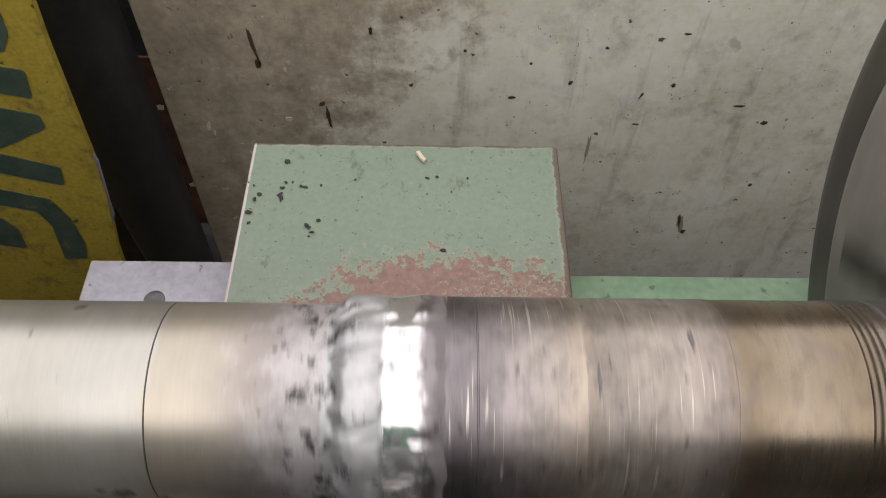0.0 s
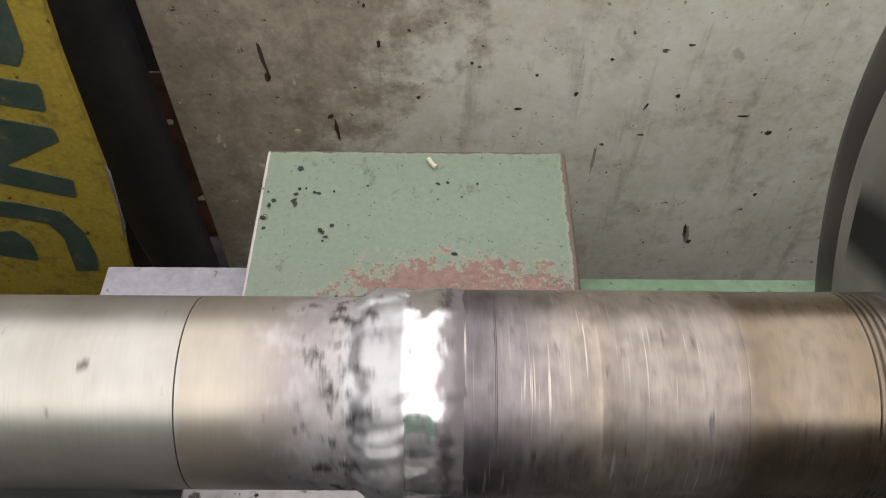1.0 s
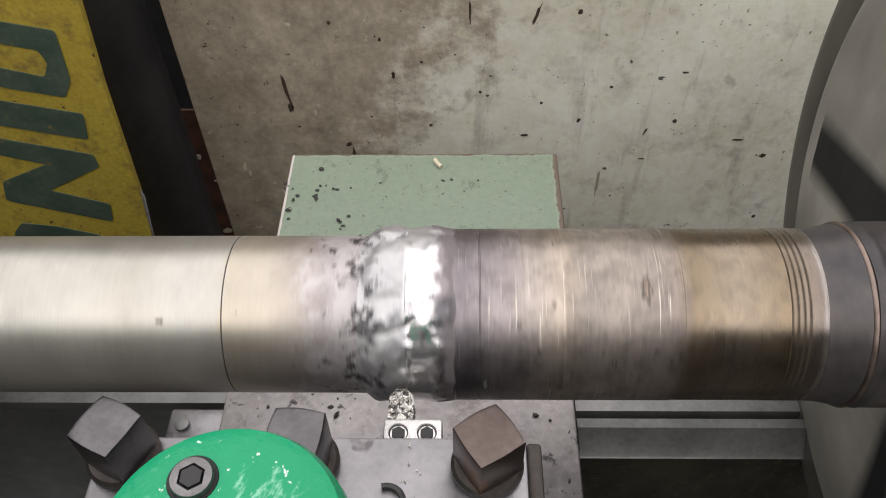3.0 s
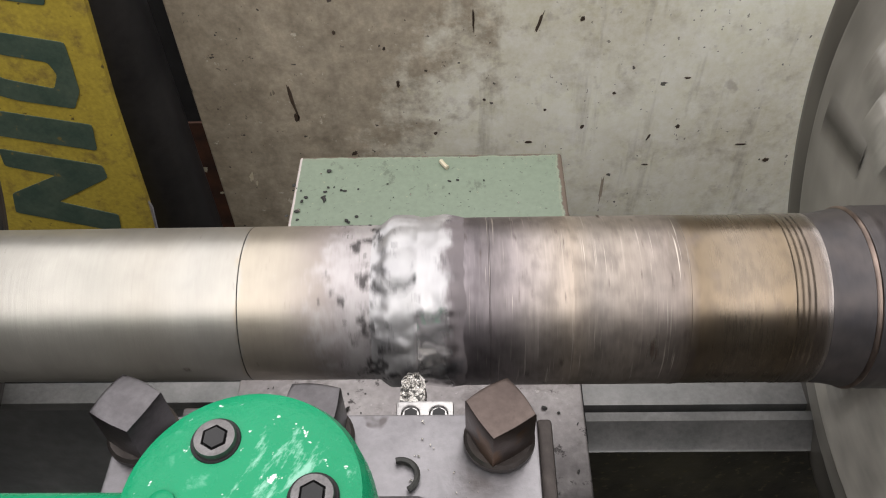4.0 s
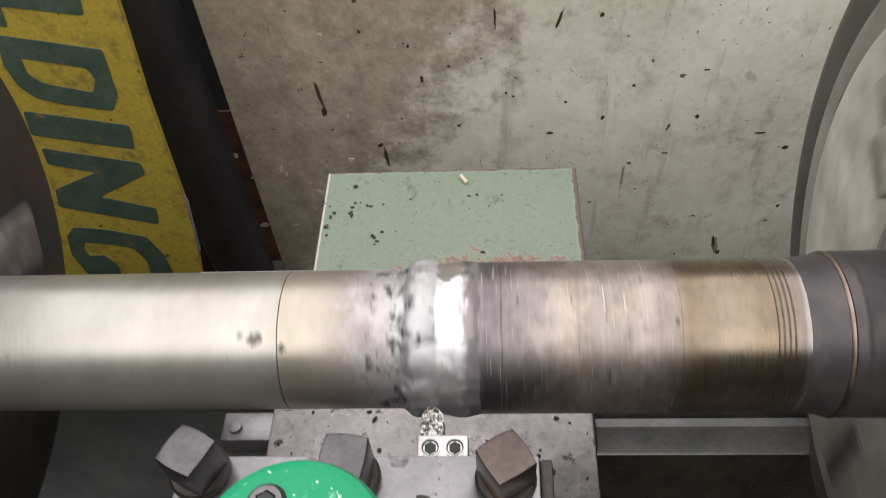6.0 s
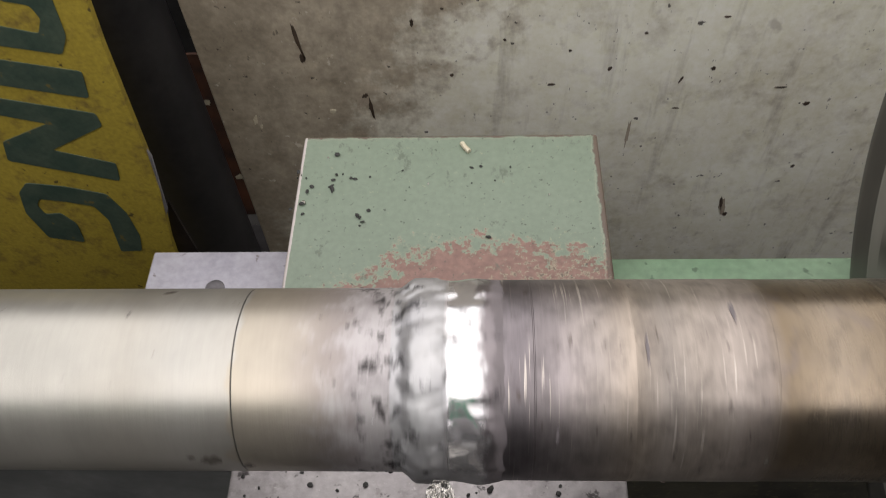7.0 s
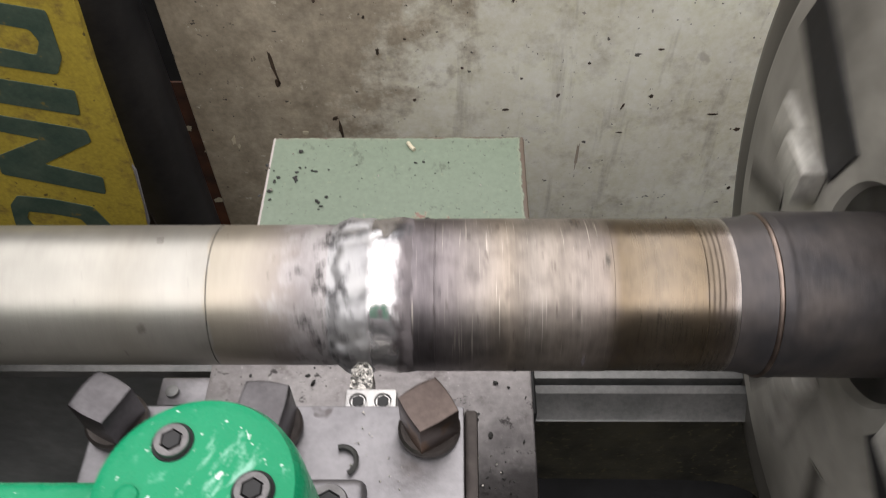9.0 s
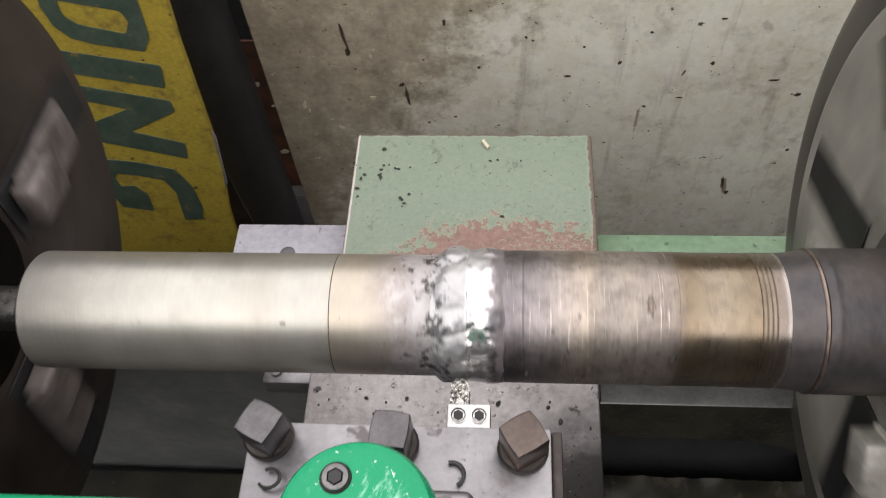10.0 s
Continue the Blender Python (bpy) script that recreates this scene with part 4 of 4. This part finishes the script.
def bead_radius(x, a, r):
    """A broad lumpy weld of two passes with a thin seam between; the first pass ends in a rounded crater at the angle 0."""
    deg = math.degrees(a)
    deg = deg - 360 if deg > 180 else deg
    c, s = math.cos(a) * 0.035, math.sin(a) * 0.035
    lump = noise.noise((x * 100, c * 70, s * 70)) + 0.6 * noise.noise((x * 230, c * 190, s * 190)) + 0.14 * noise.noise((x * 600, c * 480, s * 480))
    ragged = 0.0030 * noise.noise((2.0, c * 90, s * 90)) + 0.0020 * noise.noise((5.0, c * 260, s * 260))
    base = 0.0325 + 0.0027 * smooth_step(-0.014, 0.006, x) - 0.0005 * smooth_step(0.003, 0.0085, x)
    rise = smooth_step(-0.0302 + 1.3 * ragged, -0.0190 + ragged, x)
    fall = 1 - smooth_step(-0.0065 + 1.2 * ragged, 0.0060 + 0.9 * ragged, x)
    seam = math.exp(-((x + 0.0138 + 0.5 * ragged) / 0.0011) ** 2)
    blob_phase = a * 7.5 + 1.6 * noise.noise((3.0, c * 40, s * 40)) + (x + 0.021) * 55
    puddle = abs(math.sin(blob_phase)) ** 0.6
    if x < -0.0138:
        rise = smooth_step(-0.0296 - 0.0016 * (puddle - 0.6) + 1.1 * ragged, -0.0238 - 0.0010 * (puddle - 0.6) + 1.0 * ragged, x) ** 0.7
    skin = 0.5 * noise.noise((4.0, c * 60, s * 60)) + 6 * x
    proud = smooth_step(0.45, 0.78, math.cos(a + radians(40)) + 0.25 * skin)      # the stretch that the tool has not reached yet
    turned = smooth_step(-0.0165 + 2.5 * ragged, -0.0125 + 2.5 * ragged, x) * (1 - 0.85 * proud)
    crown = (0.0030 + 0.0006 * lump) * (1 - turned) + (0.0023 + 0.00007 * lump + 0.00025 * noise.noise((9.0, c * 35, s * 35))) * turned
    height = crown * rise * fall + 0.0011 * (puddle - 0.75) * rise * (1 - smooth_step(-0.0165, -0.0115, x)) - 0.0004 * seam * turned * turned * max(0.0, 0.35 + noise.noise((7.0, c * 45, s * 45)) * 1.6)
    if x < -0.0138:
        arch = ((x + 0.0208) / 0.0072) ** 2
        over = deg + 10 * arch
        if over < 0:
            height += 0.0011 * smooth_step(0, -7, over) * max(0.0, 1 - arch)
        elif over < 5:
            height -= 0.0015 * smooth_step(0.0, 0.35, 1 - arch)
        if 26 < deg < 66:
            height -= 0.0016 * rise * (1 - abs(deg - 46) / 20)
    if x > -0.0138 and 30 < deg < 80:
        height -= 0.0005 * fall * (1 - abs(deg - 55) / 25)
    fade = smooth_step(-0.0318, -0.0300, x) * smooth_step(0.0120, 0.0105, x)
    return base + (max(height, 0.0) + 0.00010 * lump * (1 - 0.8 * turned)) * fade + 0.00003


def cyl_patch(x, a, w, h, r, seed):
    """A thin ragged patch lying on the round of the shaft."""
    rnd = random.Random(seed)
    b = bmesh.new()
    mid = b.verts.new((x, -math.sin(a) * r, math.cos(a) * r))
    ring = []
    for i in range(20):
        t = 2 * math.pi * i / 20
        q = rnd.uniform(0.55, 1.2)
        px, pa = x + math.cos(t) * w * q, a + math.sin(t) * h * q / r
        ring.append(b.verts.new((px, -math.sin(pa) * r, math.cos(pa) * r)))
    for i in range(20):
        b.faces.new((mid, ring[i], ring[(i + 1) % 20]))
    low = bmesh.ops.extrude_face_region(b, geom=list(b.faces))
    for v in [g for g in low["geom"] if isinstance(g, bmesh.types.BMVert)]:
        v.co.y, v.co.z = v.co.y * (r - 0.0003) / r, v.co.z * (r - 0.0003) / r
    return b


def shaft():
    ob = thing("work_shaft", (0, 0, 0), "turned steel shaft with a lumpy weld band, heat-tinted bronze and grey", "shaft")
    left = [(-0.2494, 0.020), (-0.2494, 0.0312), (-0.2480, 0.0325), (-0.08380, 0.0325), (-0.08372, 0.0319), (-0.08338, 0.0319), (-0.08330, 0.0325), (-0.0319, 0.0325)]
    part("turned_length", lathe(left, seg=128), STEEL, ob, "silver turned steel with a scribed ring")
    part("scribed_ring", lathe([(-0.08370, 0.0319), (-0.08368, 0.03242), (-0.08342, 0.03242), (-0.08340, 0.0319)], seg=128), CHIPDARK, ob, "thin dark scribed line")
    nb = 96
    part("weld_band", lathe([(-0.0320 + 0.0440 * i / nb, 0.033) for i in range(nb + 1)], seg=360, shape=bead_radius), WELD, ob, "bright lumpy weld metal")
    j = [(0.0035, 0.0340), (0.0037, 0.0351), (0.0050, 0.0352), (0.0140, 0.0352), (0.0142, 0.03503), (0.0145, 0.03503), (0.0147, 0.0352), (0.0459, 0.0352), (0.0461, 0.03530), (0.0464, 0.03530), (0.0466, 0.0352), (0.0905, 0.0352), (0.0907, 0.0349), (0.0910, 0.0350), (0.1290, 0.0350)]
    for g in (0.1302, 0.1325, 0.1348, 0.1370):
        j += [(g - 0.0008, 0.0352), (g - 0.0003, 0.03509), (g + 0.0003, 0.03509), (g + 0.0008, 0.0352)]
    j += [(0.1432, 0.0352)]
    part("journal", lathe(j, seg=128), STEEL, ob, "bronze and grey heat-tinted journal with lathe grooves")
    part("blued_collar", lathe([(0.1434, 0.0350), (0.1450, 0.0352), (0.1500, 0.0354), (0.1583, 0.0370)], seg=96), SCALE, ob, "blue-black scaled collar")
    part("copper_ring", lathe([(0.1584, 0.0371), (0.1590, 0.0378), (0.1598, 0.0380), (0.1606, 0.0375)], seg=96), COPPER, ob, "coppery weld ring")
    part("scaled_end", lathe([(0.1607, 0.0374), (0.1640, 0.0378), (0.1650, 0.0380), (0.1660, 0.0378), (0.1680, 0.0379), (0.2475, 0.0384)], seg=96, shape=lambda s, a, q: q + 0.0003 * noise.noise((s * 80, math.cos(a) * 3, math.sin(a) * 3))), SCALE, ob, "blackened scaled steel")
    # ragged dents and lumps left by spatter, and a chisel mark
    rnd = random.Random(21)
    for i in range(26):
        x, a = -0.0315 - abs(rnd.gauss(0, 0.008)), rnd.uniform(0, 2 * math.pi)
        b = chip(rnd, 0, 0, 0, rnd.uniform(0.0004, 0.0011))
        bmesh.ops.transform(b, matrix=Matrix.Rotation(a, 4, "X") @ Matrix.Translation((x, 0, 0.0323)), verts=b.verts)
        part("spatter_bead", b, CHIPDARK if i % 3 else WELD, ob, smooth=False)
    for i, (x, a, w, h) in enumerate(((-0.0935, -1.72, 0.0035, 0.0030), (-0.100, -1.78, 0.0016, 0.0012), (-0.0815, -1.60, 0.0020, 0.0018), (-0.107, 1.1, 0.0018, 0.0010), (-0.112, 2.4, 0.0025, 0.0015))):
        part("smudge", cyl_patch(x, a, w, h, 0.03256, i), SMUDGE, ob)
    for i, (x, a, w, h, m) in enumerate(((0.0765, 0.745, 0.0024, 0.0056, SMUDGE), (0.0763, 0.720, 0.0009, 0.0046, COPPER), (0.0778, 0.78, 0.0006, 0.0030, COPPER), (0.079, 2.9, 0.0010, 0.0040, WELD), (0.0165, 1.9, 0.0008, 0.0035, WELD), (0.0215, 4.1, 0.0007, 0.0040, WELD), (0.050, 3.3, 0.0006, 0.0050, WELD), (0.060, 5.1, 0.0006, 0.0040, COPPER), (0.088, 1.5, 0.0012, 0.0030, SMUDGE), (0.0885, 4.4, 0.0010, 0.0025, SMUDGE))):
        part("chisel_mark", cyl_patch(x, a, w, h, 0.03526 + h * 0.035 + (0.0002 if m is COPPER else 0.0), 40 + i), m, ob)
    part("drive_centre", lathe([(-0.2496, 0.0085), (-0.262, 0.0095), (-0.262, 0.0125), (-0.2975, 0.0125)], seg=40), BRIGHT, ob)
    return ob


def at_turn(b, degrees):
    bmesh.ops.transform(b, matrix=Matrix.Rotation(radians(degrees), 4, "X"), verts=b.verts)
    return b


def face_sector(x0, x1, r0, r1, a0, a1):
    """A flat piece of a ring round the x axis, from the angle a0 to a1 in degrees."""
    b = bmesh.new()
    n = 18
    rows = []
    for i in range(n + 1):
        a = radians(a0 + (a1 - a0) * i / n)
        rows.append([b.verts.new((x, -math.sin(a) * r, math.cos(a) * r)) for x, r in ((x0, r0), (x0, r1 - 0.004), (x0 + 0.0012, r1), (x1, r1), (x1, r0))])
    for p, q in zip(rows, rows[1:]):
        for k in range(5):
            b.faces.new((p[k], p[(k + 1) % 5], q[(k + 1) % 5], q[k]))
    b.faces.new(rows[0]), b.faces.new(rows[-1])
    return b


def lathe_chuck():
    """A big four-jaw chuck facing the work: dark chamfered rim, pale worn face, dark slabs for the shade in its slots,
    and stepped jaws.
    """
    ob = thing("lathe_chuck", (0.22, 0, 0), "large worn grey four-jaw chuck spinning round the shaft's end", "chuck")
    part("body", lathe([(0.2170, 0.045), (0.2170, 0.1820), (0.2178, 0.1990), (0.2190, 0.2060), (0.2212, 0.2105), (0.2240, 0.2125), (0.3240, 0.2125), (0.3300, 0.2070), (0.3300, 0.045)], seg=96), CHUCKRIM, ob, "dark iron rim")
    part("face_ring", lathe([(0.2168, 0.050), (0.2120, 0.052), (0.2115, 0.060), (0.2115, 0.1680), (0.2135, 0.1740), (0.2168, 0.1750)], seg=96), CHUCK, ob, "worn grey steel face")
    part("wear_plate", face_sector(0.2088, 0.2113, 0.064, 0.154, 78, 172), CHUCKPALE, ob, "pale bright-scraped steel plate on the face")
    for i in range(4):
        a = 5 + 90 * i
        # Slots aren't cut: thin dark slabs on the face carry their shade.
        if i != 1:
            part("dark_slot_slab", at_turn(box(0.2098, 0.2113, -0.017, 0.015, 0.062, 0.156, 0.0005, 1), a), DARKSTEEL, ob)
        jaw = box(0.1970, 0.2113, -0.012, 0.011, 0.066, 0.098, 0.0025, 2)
        box(0.2040, 0.2113, -0.012, 0.011, 0.0982, 0.128, 0.0020, 2, bm=jaw)
        part("jaw", at_turn(jaw, a - 21), JAW, ob)
        part("dark_t_slab", at_turn(box(0.2100, 0.2113, -0.007, 0.007, 0.105, 0.156, 0.0005, 1), a + 45), CHUCKRIM, ob)
    return ob


def face_plate():
    """A dark driving plate with stepped jaws; black slabs stand in for the shade in its radial slots."""
    ob = thing("face_plate", (-0.298, 0, 0), "large dark iron face plate spinning on the drive centre", "chuck")
    R = 0.2005
    part("body", lathe([(-0.298, 0.04), (-0.298, 0.1885), (-0.301, 0.1945), (-0.302, 0.1985), (-0.305, R), (-0.354, R), (-0.36, 0.1945), (-0.36, 0.04)], seg=96), PLATEDARK, ob)
    part("face_ring", lathe([(-0.2978, 0.060), (-0.2968, 0.062), (-0.2968, 0.160), (-0.2978, 0.1624)], seg=96), PLATEDARK, ob)
    for i in range(4):
        a = 90 * i + 20
        part("dark_slot_slab", at_turn(box(-0.2966, -0.2950, -0.021, 0.021, 0.064, 0.1804, 0.0005, 1), a), DARKSTEEL, ob)
        jaw = box(-0.2948, -0.2880, -0.018, 0.018, 0.080, 0.150, 0.0030, 3)
        box(-0.2948, -0.2790, -0.015, 0.015, 0.072, 0.110, 0.0035, 3, bm=jaw)
        part("jaw", at_turn(jaw, a), PLATEJAW, ob)
    return ob


SHAFT = shaft()
CHUCK_A = lathe_chuck()
CHUCK_B = face_plate()


def heads():
    """The head and tail castings that carry the two spindles, just out of the view."""
    for name, x0, x1, label in (("headstock", -0.80, -0.362, "dark green cast headstock carrying the face plate"), ("tailstock", 0.332, 0.80, "dark grey cast head carrying the chuck")):
        ob = thing(name, ((x0 + x1) / 2, 0.05, -0.1775), label, "lathe head")
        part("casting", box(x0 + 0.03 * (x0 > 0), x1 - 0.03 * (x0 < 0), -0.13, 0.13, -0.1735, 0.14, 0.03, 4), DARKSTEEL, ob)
        sp = [(x1 - 0.031, 0.06), (x1 - 0.0005, 0.06)] if x0 < 0 else [(x0 + 0.0005, 0.06), (x0 + 0.031, 0.06)]
        part("spindle_nose", lathe(sp, seg=48), DARKSTEEL, ob)


heads()


# ---- what moves ----
def motions():
    turns = [round(0.2 * i, 1) for i in range(51)]
    for ob, x in ((SHAFT, 0), (CHUCK_A, 0.22), (CHUCK_B, -0.298)):
        walk(ob, [(t, pose(x, 0, AX, -174.5 + 411.0 * t)) for t in turns])
    for ob in CARRIED:
        p = ob.matrix_basis.translation.copy()
        walk(ob, [(t, pose(p.x - 0.000237 * t, p.y, p.z)) for t in (0.0, 10.0)])


motions()
